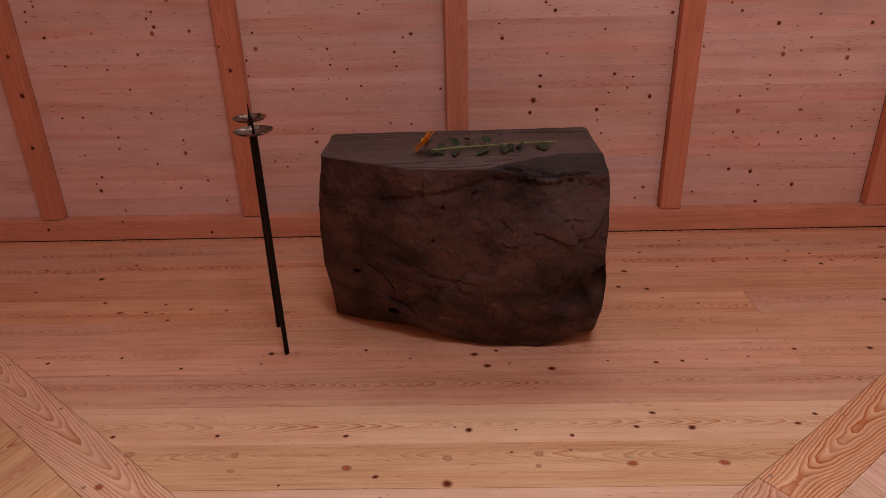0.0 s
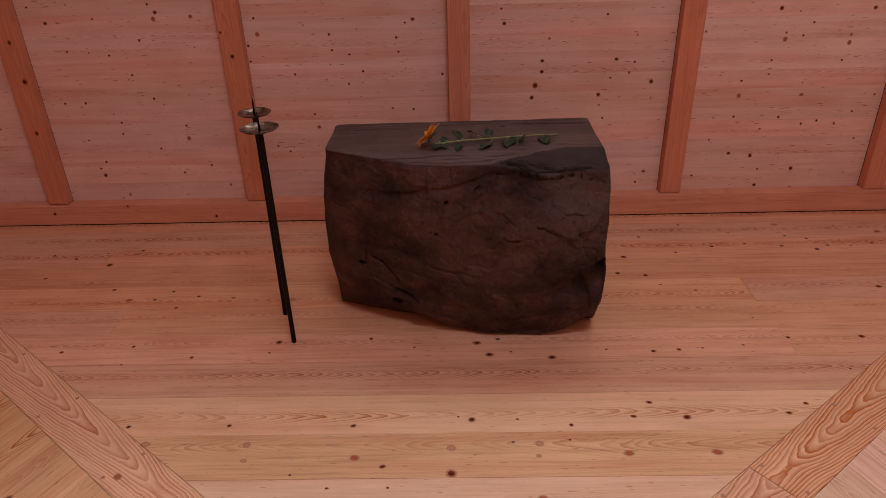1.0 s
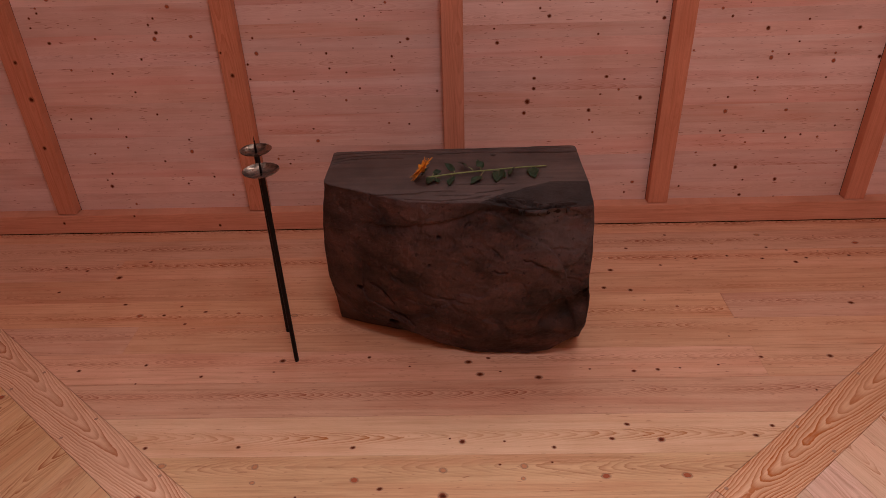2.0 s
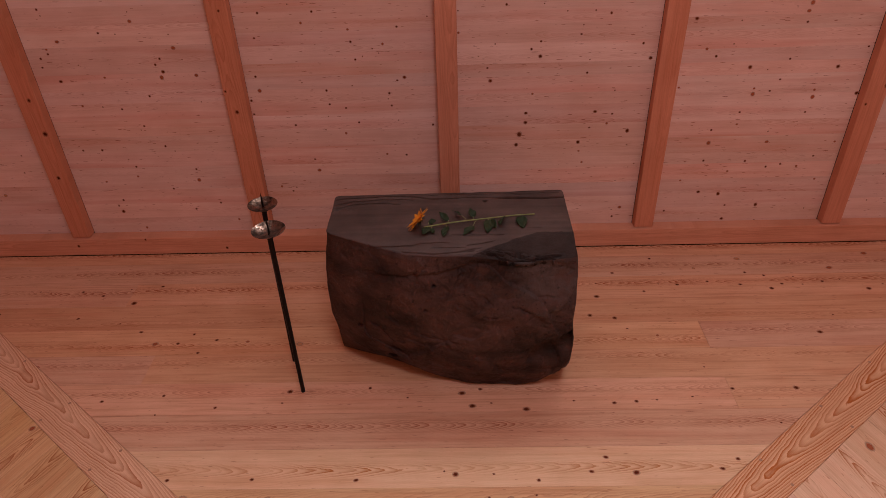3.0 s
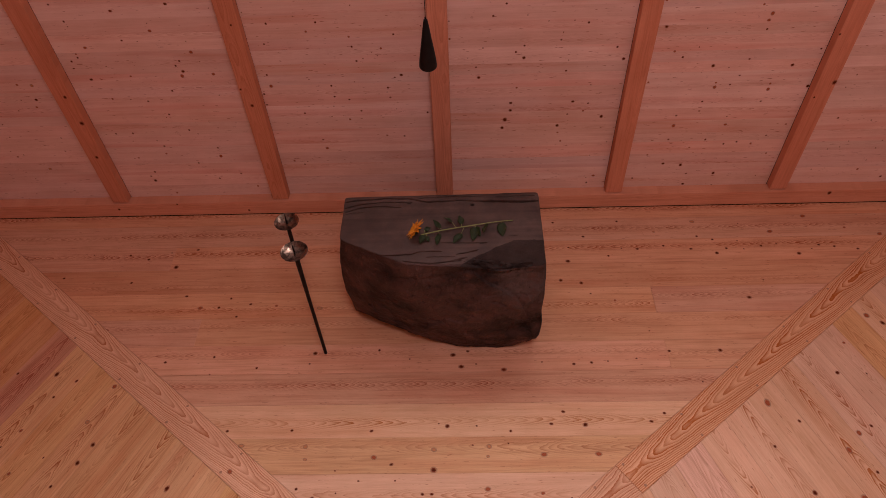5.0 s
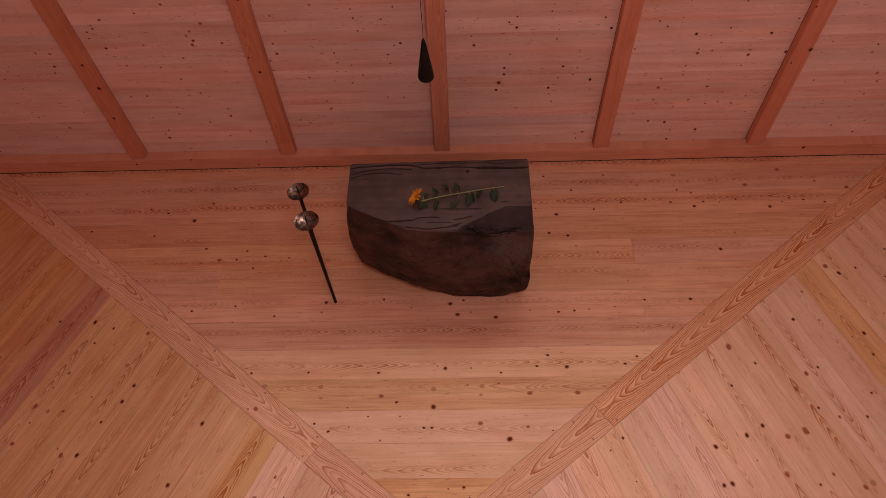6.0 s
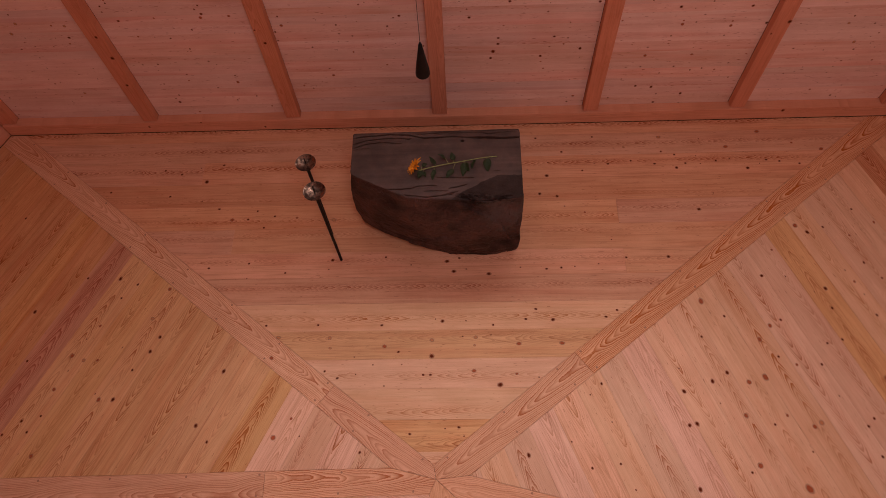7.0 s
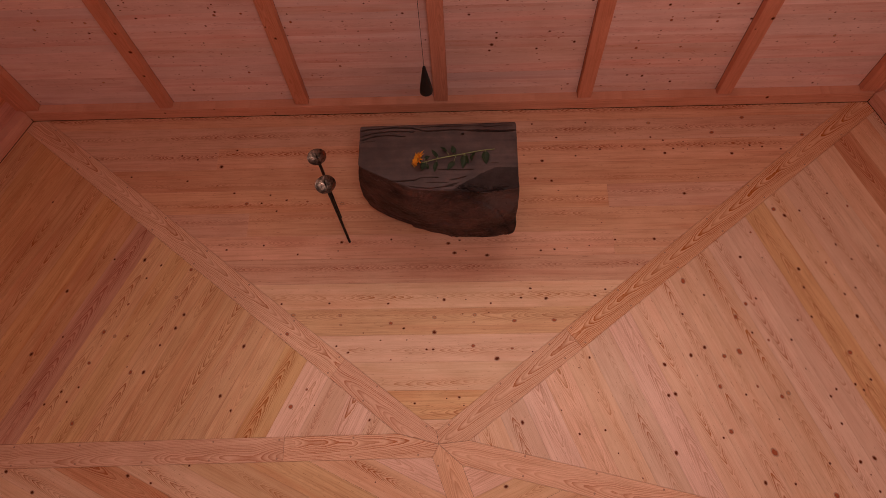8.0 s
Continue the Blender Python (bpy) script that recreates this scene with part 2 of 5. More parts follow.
def stone_skin(name, a, b, c, rough, grain, bump, streak=0.0, pale=0.0, spec=0.12):
    m, nt, bsdf = fresh(name)
    co = nt.nodes.new("ShaderNodeTexCoord").outputs["Object"]
    mp = nt.nodes.new("ShaderNodeMapping")
    mp.inputs["Scale"].default_value = (1.0, 1.0, 1.5)
    nt.links.new(co, mp.inputs[0])
    big = noise_of(nt, mp.outputs[0], 3.2, 6.0, 0.62)
    mid = noise_of(nt, mp.outputs[0], 14.0, 5.0, 0.65)
    fine = noise_of(nt, co, grain, 4.0, 0.7)
    col = ramp(nt, big, [(0.38, a), (0.5, b), (0.62, c)])
    col = blend(nt, "MULTIPLY", 0.55, col, ramp(nt, mid, [(0.3, (0.5, 0.48, 0.47)), (0.62, (1.15, 1.12, 1.1))]))
    col = blend(nt, "MULTIPLY", 0.5, col, ramp(nt, fine, [(0.3, (0.7, 0.7, 0.7)), (0.7, (1.2, 1.2, 1.2))]))
    if pale:
        # a spalled shoulder, light on its upturned facet mixed into the colour, broken up by what is left of the old
        # skin
        sub = nt.nodes.new("ShaderNodeMapping")
        sub.inputs["Location"].default_value = (-0.65, -1.40, -0.76)
        nt.links.new(co, sub.inputs[0])
        wide = nt.nodes.new("ShaderNodeVectorMath")
        wide.operation = "MULTIPLY"
        wide.inputs[1].default_value = (4.6, 2.0, 4.6)
        nt.links.new(sub.outputs[0], wide.inputs[0])
        ln = nt.nodes.new("ShaderNodeVectorMath")
        ln.operation = "LENGTH"
        nt.links.new(wide.outputs[0], ln.inputs[0])
        reach = maths(nt, "ADD", ln.outputs["Value"], maths(nt, "ADD", maths(nt, "MULTIPLY", maths(nt, "SUBTRACT", mid, 0.5), 2.2), maths(nt, "MULTIPLY", maths(nt, "SUBTRACT", big, 0.5), 1.6)))
        col = blend(nt, "MIX", ramp(nt, reach, [(0.25, (pale,) * 3), (1.05, (0, 0, 0))]), col, blend(nt, "MULTIPLY", 0.6, (0.125, 0.088, 0.074), ramp(nt, mid, [(0.3, (0.5, 0.5, 0.5)), (0.65, (1.1, 1.1, 1.1))])))
        # rusty clouds, dark pits and a few pale scratches
        rust = noise_of(nt, mp.outputs[0], 6.5, 5.0, 0.7)
        col = blend(nt, "MIX", ramp(nt, rust, [(0.54, (0, 0, 0)), (0.68, (0.6, 0.6, 0.6))]), col, (0.105, 0.046, 0.031))
        pits = noise_of(nt, co, 30.0, 4.0, 0.6)
        col = blend(nt, "MULTIPLY", ramp(nt, pits, [(0.62, (0, 0, 0)), (0.68, (0.85, 0.85, 0.85))]), col, (0.25, 0.22, 0.21))
        specks = noise_of(nt, co, 75.0, 2.0, 0.5)
        col = blend(nt, "MIX", ramp(nt, specks, [(0.74, (0, 0, 0)), (0.80, (0.35, 0.35, 0.35))]), col, (0.16, 0.12, 0.10))
    if streak:
        ms = nt.nodes.new("ShaderNodeMapping")
        ms.inputs["Scale"].default_value = (1.2, 26.0, 26.0)
        nt.links.new(co, ms.inputs[0])
        st = noise_of(nt, ms.outputs[0], 1.0, 5.0, 0.6)
        col = blend(nt, "MULTIPLY", streak, col, ramp(nt, st, [(0.3, (0.62, 0.58, 0.56)), (0.65, (1.1, 1.1, 1.1))]))
    nt.links.new(col, bsdf.inputs["Base Color"])
    nt.links.new(ramp(nt, mid, [(0.3, (rough - 0.12,) * 3), (0.7, (rough + 0.1,) * 3)]), bsdf.inputs["Roughness"])
    bsdf.inputs["Specular IOR Level"].default_value = spec
    bp = node(nt, "ShaderNodeBump", Strength=bump, Distance=0.014)
    nt.links.new(maths(nt, "ADD", maths(nt, "MULTIPLY", mid, 0.8), maths(nt, "MULTIPLY", fine, 0.6)), bp.inputs["Height"])
    nt.links.new(bp.outputs[0], bsdf.inputs["Normal"])
    return m


STONE_ROUGH = stone_skin("quarry_faced_stone", (0.019, 0.0112, 0.0086), (0.056, 0.0295, 0.0225), (0.094, 0.051, 0.040), 0.62, 110.0, 0.65, 0.0, 0.8, 0.25)
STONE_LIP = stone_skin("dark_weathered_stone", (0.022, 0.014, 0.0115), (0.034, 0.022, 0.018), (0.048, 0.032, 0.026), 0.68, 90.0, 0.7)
STONE_TOP = stone_skin("honed_stone", (0.058, 0.034, 0.026), (0.076, 0.046, 0.0355), (0.098, 0.061, 0.048), 0.60, 120.0, 0.15, 0.8, spec=0.28)
IRON = plain("blackened_iron", (0.014, 0.010, 0.009), 0.55, 0.5, 60, 0.3, 0.15)


def hammered(name, colour, dark):
    m, nt, bsdf = fresh(name)
    co = nt.nodes.new("ShaderNodeTexCoord").outputs["Object"]
    vo = node(nt, "ShaderNodeTexVoronoi", Scale=48.0)
    vo.feature = "SMOOTH_F1"
    nt.links.new(co, vo.inputs["Vector"])
    tarnish = noise_of(nt, co, 22.0, 4.0, 0.6)
    nt.links.new(ramp(nt, tarnish, [(0.42, dark), (0.66, colour)]), bsdf.inputs["Base Color"])
    nt.links.new(ramp(nt, tarnish, [(0.35, (0.55,) * 3), (0.65, (0.24,) * 3)]), bsdf.inputs["Roughness"])
    bsdf.inputs["Metallic"].default_value = 1.0
    bp = node(nt, "ShaderNodeBump", Strength=0.45, Distance=0.004)
    nt.links.new(vo.outputs["Distance"], bp.inputs["Height"])
    nt.links.new(bp.outputs[0], bsdf.inputs["Normal"])
    return m


DISH = hammered("hammered_metal", (0.27, 0.175, 0.125), (0.045, 0.028, 0.020))
LACQUER = plain("black_lacquer", (0.006, 0.005, 0.005), 0.6, 0.0, 30, 0.2, 0.03)
CORD = plain("black_cord", (0.02, 0.017, 0.016), 0.8, 0.0, 200, 0.2, 0.2)
PETAL = plain("yellow_petal", (0.80, 0.32, 0.015), 0.55, 0.0, 90, 0.2, 0.15)
DISC = plain("flower_disc", (0.40, 0.17, 0.02), 0.8, 0.0, 260, 0.4, 0.5)
GREEN = plain("green_leaf", (0.018, 0.030, 0.009), 0.55, 0.0, 70, 0.3, 0.2)
STALK = plain("green_stalk", (0.24, 0.28, 0.09), 0.5, 0.0, 60, 0.2, 0.1)
SUBFLOOR = plain("dark_subfloor", (0.05, 0.03, 0.02), 0.9, 0.0, 20, 0.3, 0.1)
PLUG_WOOD = plain("end_grain_plug", (0.40, 0.22, 0.13), 0.6, 0.0, 300, 0.25, 0.1)
CEILING_WOOD = plain("ceiling_boards", (0.62, 0.36, 0.26), 0.7, 0.0, 6, 0.12, 0.05)


# ---- building blocks ----
def part(name, bm, material, parent, label="", place=None, smooth=False):
    """Links a bmesh as one mesh object under a thing or a part."""
    me = bpy.data.meshes.new(name)
    bm.to_mesh(me)
    bm.free()
    if material:
        me.materials.append(material)
    if smooth:
        for p in me.polygons:
            p.use_smooth = True
    ob = new(name, me)
    if parent:
        ob.parent = parent
    if place is not None:
        ob.matrix_basis = place
    if label:
        ob["label"] = label
    return ob


def box_mesh(sx, sy, sz, bevel=0.0, low=False):
    """A block centred on x and y; it stands on z = 0, or is centred when low is off."""
    bm = bmesh.new()
    bmesh.ops.create_cube(bm, size=1.0)
    bmesh.ops.scale(bm, vec=(sx, sy, sz), verts=bm.verts)
    if low:
        bmesh.ops.translate(bm, vec=(0, 0, sz / 2), verts=bm.verts)
    if bevel:
        bmesh.ops.bevel(bm, geom=list(bm.edges), offset=bevel, segments=1, affect="EDGES")
    return bm


def clip(poly, p, n):
    """The part of a convex polygon on the side of p to which n points."""
    out = []
    for a, b in zip(poly, poly[1:] + poly[:1]):
        da, db = (a - p).dot(n), (b - p).dot(n)
        if da >= 0:
            out.append(a)
        if da * db < 0:
            out.append(a + (b - a) * (da / (da - db)))
    clean = []
    for v in out:
        if not clean or (v - clean[-1]).length > 1e-4:
            clean.append(v)
    if len(clean) > 1 and (clean[0] - clean[-1]).length < 1e-4:
        clean.pop()
    return clean


def area(poly):
    return 0.5 * sum(a.x * b.y - b.x * a.y for a, b in zip(poly, poly[1:] + poly[:1]))


def inset(poly, d):
    if area(poly) < 0:
        poly = poly[::-1]
    out = list(poly)
    for a, b in zip(poly, poly[1:] + poly[:1]):
        if (b - a).length < 1e-5:
            continue
        n = Vector((-(b - a).y, (b - a).x)).normalized()
        out = clip(out, a + n * d, n)
        if len(out) < 3:
            return []
    return out


def slab(poly, thick, bevel):
    """A board from a convex outline, its top at z = 0, with a small arris round the top."""
    bm = bmesh.new()
    inner = inset(poly, bevel)
    if area(poly) < 0:
        poly = poly[::-1]
    if len(inner) != len(poly):
        inner = None
    low = [bm.verts.new((v.x, v.y, -thick)) for v in poly]
    mid = [bm.verts.new((v.x, v.y, -bevel if inner else 0)) for v in poly]
    rows = [low, mid]
    if inner:
        # pair each inner corner with the outer corner nearest to it
        order = [min(inner, key=lambda w: (w - v).length) for v in poly]
        if len({(round(v.x, 5), round(v.y, 5)) for v in order}) == len(order):
            rows.append([bm.verts.new((v.x, v.y, 0)) for v in order])
    for a, b in zip(rows, rows[1:]):
        for i in range(len(a)):
            j = (i + 1) % len(a)
            bm.faces.new((a[i], a[j], b[j], b[i]))
    bm.faces.new(rows[-1])
    bm.faces.new(low[::-1])
    bmesh.ops.recalc_face_normals(bm, faces=bm.faces)
    return bm


def cross_point(p, d, q, e):
    """Where the line p + s d meets the line q + t e."""
    den = d.x * e.y - d.y * e.x
    s = ((q.x - p.x) * e.y - (q.y - p.y) * e.x) / den
    return p + d * s


def turn(degrees):
    return Vector((math.cos(radians(degrees)), math.sin(radians(degrees))))


# one knot, a thin lens with a radius of one, shared by all
kb = bmesh.new()
rim = [kb.verts.new((math.cos(i * math.pi / 8), math.sin(i * math.pi / 8), 0)) for i in range(16)]
top = kb.verts.new((0, 0, 0.3))
for i in range(16):
    kb.faces.new((rim[i], rim[(i + 1) % 16], top))
knot_meshes = {}
for key, mat in KNOT.items():
    me = bpy.data.meshes.new("knot_" + mat.name)
    kb.to_mesh(me)
    me.materials.append(mat)
    knot_meshes[key] = me
kb.free()


def add_knot(board, x, y, z, size, tone, stretch):
    """A knot lying in the face of a board, in the board's own axes."""
    ob = new("knot", knot_meshes[tone])
    ob.parent = board
    grow = 0.95
    stretch *= random.uniform(0.9, 1.35)
    ob.matrix_basis = Matrix.LocRotScale((x, y, z), Euler((0, 0, random.uniform(-0.3, 0.3))), (size * grow * stretch, size * grow, 0.0008))
    return ob


# ---- plan of the room: an uneven pentagon round a hub ----
HUB = Vector((0.08, -0.464))
CORNERS = [Vector((-4.268, 2.912)), Vector((4.478, 2.905)), Vector((6.39, -1.98)), Vector((1.446, -4.114)), Vector((-5.87, -0.59))]
CENTRE = Vector((0.3, -0.3))

# ---- floor: five fields of boards between five flush beams ----
WALLS = list(zip(CORNERS, CORNERS[1:] + CORNERS[:1]))


def inside_room(poly, gap=0.003):
    for a, b in WALLS:
        n = Vector((-(b - a).y, (b - a).x)).normalized()
        if (CENTRE - a).dot(n) < 0:
            n = -n
        poly = clip(poly, a + n * gap, n)
    return poly


outer = [c + (c - CENTRE).normalized() * 0.35 for c in CORNERS]
bm = bmesh.new()
lo = [bm.verts.new((v.x, v.y, -0.25)) for v in outer]
hi = [bm.verts.new((v.x, v.y, -0.03)) for v in outer]
for i in range(5):
    bm.faces.new((lo[i], lo[(i + 1) % 5], hi[(i + 1) % 5], hi[i]))
bm.faces.new(hi), bm.faces.new(lo[::-1])
bmesh.ops.recalc_face_normals(bm, faces=bm.faces)
floor = tagged(part("floor", bm, SUBFLOOR, None), "pale oiled larch board floor laid in five fields", "floor", kind="structure")
floor_pieces = []


def lay(name, poly, along, thick=0.028, gap=0.0006, wood=FLOOR_WOOD):
    """One board of the floor, its long way along local x."""
    poly = inset(poly, gap)
    if len(poly) < 3 or abs(area(poly)) < 0.0002:
        return None
    c = sum(poly, Vector((0, 0))) / len(poly)
    rot = Matrix.Rotation(-math.atan2(along.y, along.x), 2)
    local = [rot @ (v - c) for v in poly]
    lift = random.uniform(-0.0006, 0.0006)
    ob = part(name, slab(local, thick, 0.0006), wood, floor, place=Matrix.Translation((c.x, c.y, lift)) @ Matrix.Rotation(math.atan2(along.y, along.x), 4, "Z"))
    floor_pieces.append((ob, local, c, rot))
    return ob


# the beams: a point on the middle line, its direction outwards, width, and where a butt joint crosses it
BEAMS = [
    (Vector((-1.775, 0.94)), turn(141.9), 0.222, 1.12),
    (Vector((2.09, 1.06)), turn(37.7), 0.235, 1.52),
    (Vector((0.815, -0.66)), turn(-13.5), 0.212, 9.0),
    (Vector((0.208, -0.754)), turn(-69.8), 0.214, 9.0),
    (Vector((-1.90, -0.512)), turn(181.14), 0.207, 1.33),
]


def sides(i):
    p, d, w, _ = BEAMS[i % 5]
    n = Vector((-d.y, d.x))
    return (p - n * w / 2, d), (p + n * w / 2, d)


# mitre points between neighbouring beams (clockwise from the back field)
MITRE = []
for i in range(5):
    (p, d), (q, e) = sides(i)[0], sides(i + 1)[1]
    MITRE.append(cross_point(p, d, q, e))

plug_bm = bmesh.new()
rim = [plug_bm.verts.new((0.0095 * math.cos(i * math.tau / 12), 0.0095 * math.sin(i * math.tau / 12), -0.002)) for i in range(12)]
lid = [plug_bm.verts.new((0.0088 * math.cos(i * math.tau / 12), 0.0088 * math.sin(i * math.tau / 12), 0.0003)) for i in range(12)]
for i in range(12):
    plug_bm.faces.new((rim[i], rim[(i + 1) % 12], lid[(i + 1) % 12], lid[i]))
plug_bm.faces.new(lid)
plug_mesh = bpy.data.meshes.new("plug")
plug_bm.to_mesh(plug_mesh)
plug_bm.free()
plug_mesh.materials.append(PLUG_WOOD)

for i in range(5):
    p, d, w, joint = BEAMS[i]
    n = Vector((-d.y, d.x))
    far = 12.0
    ring = [HUB, MITRE[i], MITRE[i] + d * far, MITRE[i - 1] + d * far, MITRE[i - 1]]
    ring = inside_room(ring if area(ring) > 0 else ring[::-1])
    cut = HUB + d * joint
    for sign in (1, -1):
        piece = clip(ring, cut, d * sign)
        if len(piece) > 2:
            ob = lay("floor_beam", piece, d, gap=0.0013, wood=BEAM_WOOD)
            # wooden plugs over the screws, in pairs along both edges
            _, local, c, rot = floor_pieces[-1]
            x_low, x_high = min(v.x for v in local), max(v.x for v in local)
            s = x_low + (0.045 if sign == 1 else 0.16)
            while s < x_high - 0.03:
                for e in (-1, 1):
                    v = Vector((s + random.uniform(-0.02, 0.02), e * (w / 2 - 0.026)))
                    world_v = c + Matrix.Rotation(math.atan2(d.y, d.x), 2) @ v
                    if abs((world_v - p).dot(n)) < w / 2 - 0.015 and all((t2 - t1).x * (v - t1).y - (t2 - t1).y * (v - t1).x > 0.004 for t1, t2 in zip(local, local[1:] + local[:1])):
                        plug = new("plug", plug_mesh)
                        plug.parent = ob
                        plug.matrix_basis = Matrix.Translation((v.x, v.y, 0.0004))
                s += 0.58

# the fields: grain direction, one seam's offset across it, board width, butt joints (row seam, place along)
FIELDS = [
    (turn(0.0), 2.013, 0.2525, [(1.76, 1.74), (1.255, 1.745), (1.508, -1.80), (1.003, 2.35), (2.265, -2.2), (0.75, -3.4)]),
    (turn(-68.5), 1.946, 0.2435, []),
    (turn(24.5), -0.72, 0.25, []),
    (turn(-25.7), -0.734, 0.25, []),
    (turn(-114.7), -3.10, 0.2475, []),
]
# boards that are redder or paler than the rest, by the offset of their seam
REDDISH = [(), (4.62,), (), (-1.98,), (-3.35,)]
# field 4's honey rows put the west side's warm cast into the boards
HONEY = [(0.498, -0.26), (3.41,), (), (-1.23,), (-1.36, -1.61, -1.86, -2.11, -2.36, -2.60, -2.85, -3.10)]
PALER = [(), (1.70, 0.73, 0.97), (-0.97,), (-0.73,), (-1.12, -0.62)]
for i, (d, seam, width, joints) in enumerate(FIELDS):
    m, (p, e), (q, f) = MITRE[i], sides(i)[0], sides(i + 1)[1]
    field = inside_room([m, m + e * 14, m + f * 14], 0.003)
    n = Vector((-d.y, d.x))
    offs = [v.dot(n) for v in field]
    k0, k1 = math.floor((min(offs) - seam) / width), math.ceil((max(offs) - seam) / width)
    for k in range(k0, k1):
        s0, s1 = seam + k * width, seam + (k + 1) * width
        strip = clip(clip(field, n * s0, n), n * s1, -n)
        if len(strip) < 3:
            continue
        # rosy north rows and honey to amber west rows hold bounced light
        wood = HEART_WOOD if any(abs(s0 - s) < 0.06 for s in REDDISH[i]) else PALE_WOOD if any(abs(s0 - s) < 0.06 for s in PALER[i]) else HONEY_AND_CAST_WOOD if any(abs(s0 - s) < 0.06 for s in HONEY[i]) else ROSE_BOUNCE_WOOD if i == 0 and s0 > 0.9 else AMBER_CAST_WOOD if i == 4 and s0 < -3.4 else SAND_WOOD if (i == 1 and s0 < 4.0) or (i == 0 and s0 < 0.9) else FLOOR_WOOD
        cuts = [a for s, a in joints if abs(s - s0) < 0.05]
        rest = strip
        for a in cuts:
            lay("plank", clip(rest, d * a, -d), d, wood=wood)
            rest = clip(rest, d * a, d)
        if len(rest) > 2:
            lay("plank", rest, d, wood=wood)


def floor_knots(*knots):
    for x, y, size, tone in knots:
        for ob, local, c, rot in floor_pieces:
            v = rot @ (Vector((x, y)) - c)
            if all((b - a).x * (v - a).y - (b - a).y * (v - a).x >= -1e-4 for a, b in zip(local, local[1:] + local[:1])):
                add_knot(ob, v.x, v.y, 0.0003, size, tone, 1.12)
                break


# ---- walls: sill, studs and boarding ----
SILL_H, SILL_D, STUD_W, STUD_D, WALL_H = 0.150, 0.10, 0.14, 0.076, ROOF_Z
wall_pieces = []


def stud_places(length, first, step):
    out, s = [], first
    while s < length - 0.02:
        out.append(s)
        s += step
    return out


def wall(name, a, b, studs, label, fine=2.3, only=None, opening=None, wood=PANEL_WOOD):
    """A wall from a to b seen from inside. Local x runs from a to b, y points out, z up; y = 0 is the face of the sill."""
    d = (b - a).normalized()
    length = (b - a).length
    n = Vector((-d.y, d.x))
    if (CENTRE - a).dot(n) > 0:
        n = -n
    flip = d.x * n.y - d.y * n.x
    place = Matrix(((d.x, n.x, 0, a.x), (d.y, n.y, 0, a.y), (0, 0, 1, 0), (0, 0, 0, 1)))
    bm = bmesh.new()
    blocks = [(-0.25, length + 0.25, -0.03, WALL_H)]
    if opening:
        o0, o1, oz0, oz1 = opening
        blocks = [(-0.25, length + 0.25, -0.03, oz0), (-0.25, o0, oz0, oz1), (o1, length + 0.25, oz0, oz1), (-0.25, length + 0.25, oz1, WALL_H)]
    for l, r, z0, z1 in blocks:
        geo = bmesh.ops.create_cube(bm, size=1.0)
        bmesh.ops.scale(bm, vec=(r - l, 0.16, z1 - z0), verts=geo["verts"])
        bmesh.ops.translate(bm, vec=((l + r) / 2, 0.218, (z0 + z1) / 2), verts=geo["verts"])
    body = part(name, bm, SUBFLOOR, None, place=place)
    tagged(body, label, "wall", kind="structure")
    # sill, with its arris broken
    face = Matrix.Rotation(radians(90), 4, "X")
    bm = box_mesh(length - 0.004, SILL_H - 0.003, SILL_D, 0.003)
    sill = part("sill", bm, SILL_WOOD, body, place=Matrix.Translation((length / 2, SILL_D / 2, SILL_H / 2 + 0.0015)) @ face)
    wall_pieces.append((sill, d, a, length / 2, SILL_H / 2, length, SILL_H, 0.0, "sill", body))
    for s in studs:
        bm = box_mesh(WALL_H - SILL_H - 0.01, STUD_W, STUD_D, 0.003)
        rise = (WALL_H - SILL_H) / 2
        ob = part("stud", bm, STUD_WOOD, body, place=Matrix.Translation((s, 0.022 + STUD_D / 2, SILL_H + rise)) @ Matrix.Rotation(radians(90), 4, "Y") @ Matrix.Rotation(radians(90), 4, "X"))
        wall_pieces.append((ob, d, a, s, SILL_H + rise, STUD_W, WALL_H - SILL_H, 0.022, "stud", body))
    # posts that close the corners behind the sills
    for s in (-0.07, length + 0.07):
        bm = box_mesh(WALL_H - 0.02, 0.14, 0.12, 0.002)
        part("corner_post", bm, STUD_WOOD, body, place=Matrix.Translation((s, 0.085, WALL_H / 2 + 0.004)) @ Matrix.Rotation(radians(90), 4, "Y") @ Matrix.Rotation(radians(90), 4, "X"))
    edges = [-0.12] + [e for s in studs for e in (s - STUD_W / 2, s + STUD_W / 2)] + [length + 0.12]
    for l, r in zip(edges[0::2], edges[1::2]):
        if r - l < 0.06 or (only and not (only[0] < (l + r) / 2 < only[1])):
            continue
        z = SILL_H - 0.01
        while z < fine:
            h = random.choice((0.09, 0.12, 0.125, 0.14, 0.19))
            h = min(h, fine - z + 0.02)
            bm = box_mesh(r - l - 0.002, h - 0.0003, 0.03, 0.0004)
            ob = part("board", bm, wood, body, place=Matrix.Translation(((l + r) / 2 - 0.001, 0.113 + random.uniform(0, 0.0006), z + h / 2)) @ face)
            wall_pieces.append((ob, d, a, (l + r) / 2, z + h / 2, r - l, h, 0.098, "board", body))
            z += h
    # the boarding further up, out of reach, in one piece
    bm = bmesh.new()
    z = fine + 0.02
    while z < WALL_H:
        spans = [(0, length)]
        if opening and opening[2] - 0.1 < z < opening[3]:
            spans = [(0, opening[0]), (opening[1], length)]
        for l, r in spans:
            geo = bmesh.ops.create_cube(bm, size=1.0)
            bmesh.ops.scale(bm, vec=(r - l, 0.03, 0.139), verts=geo["verts"])
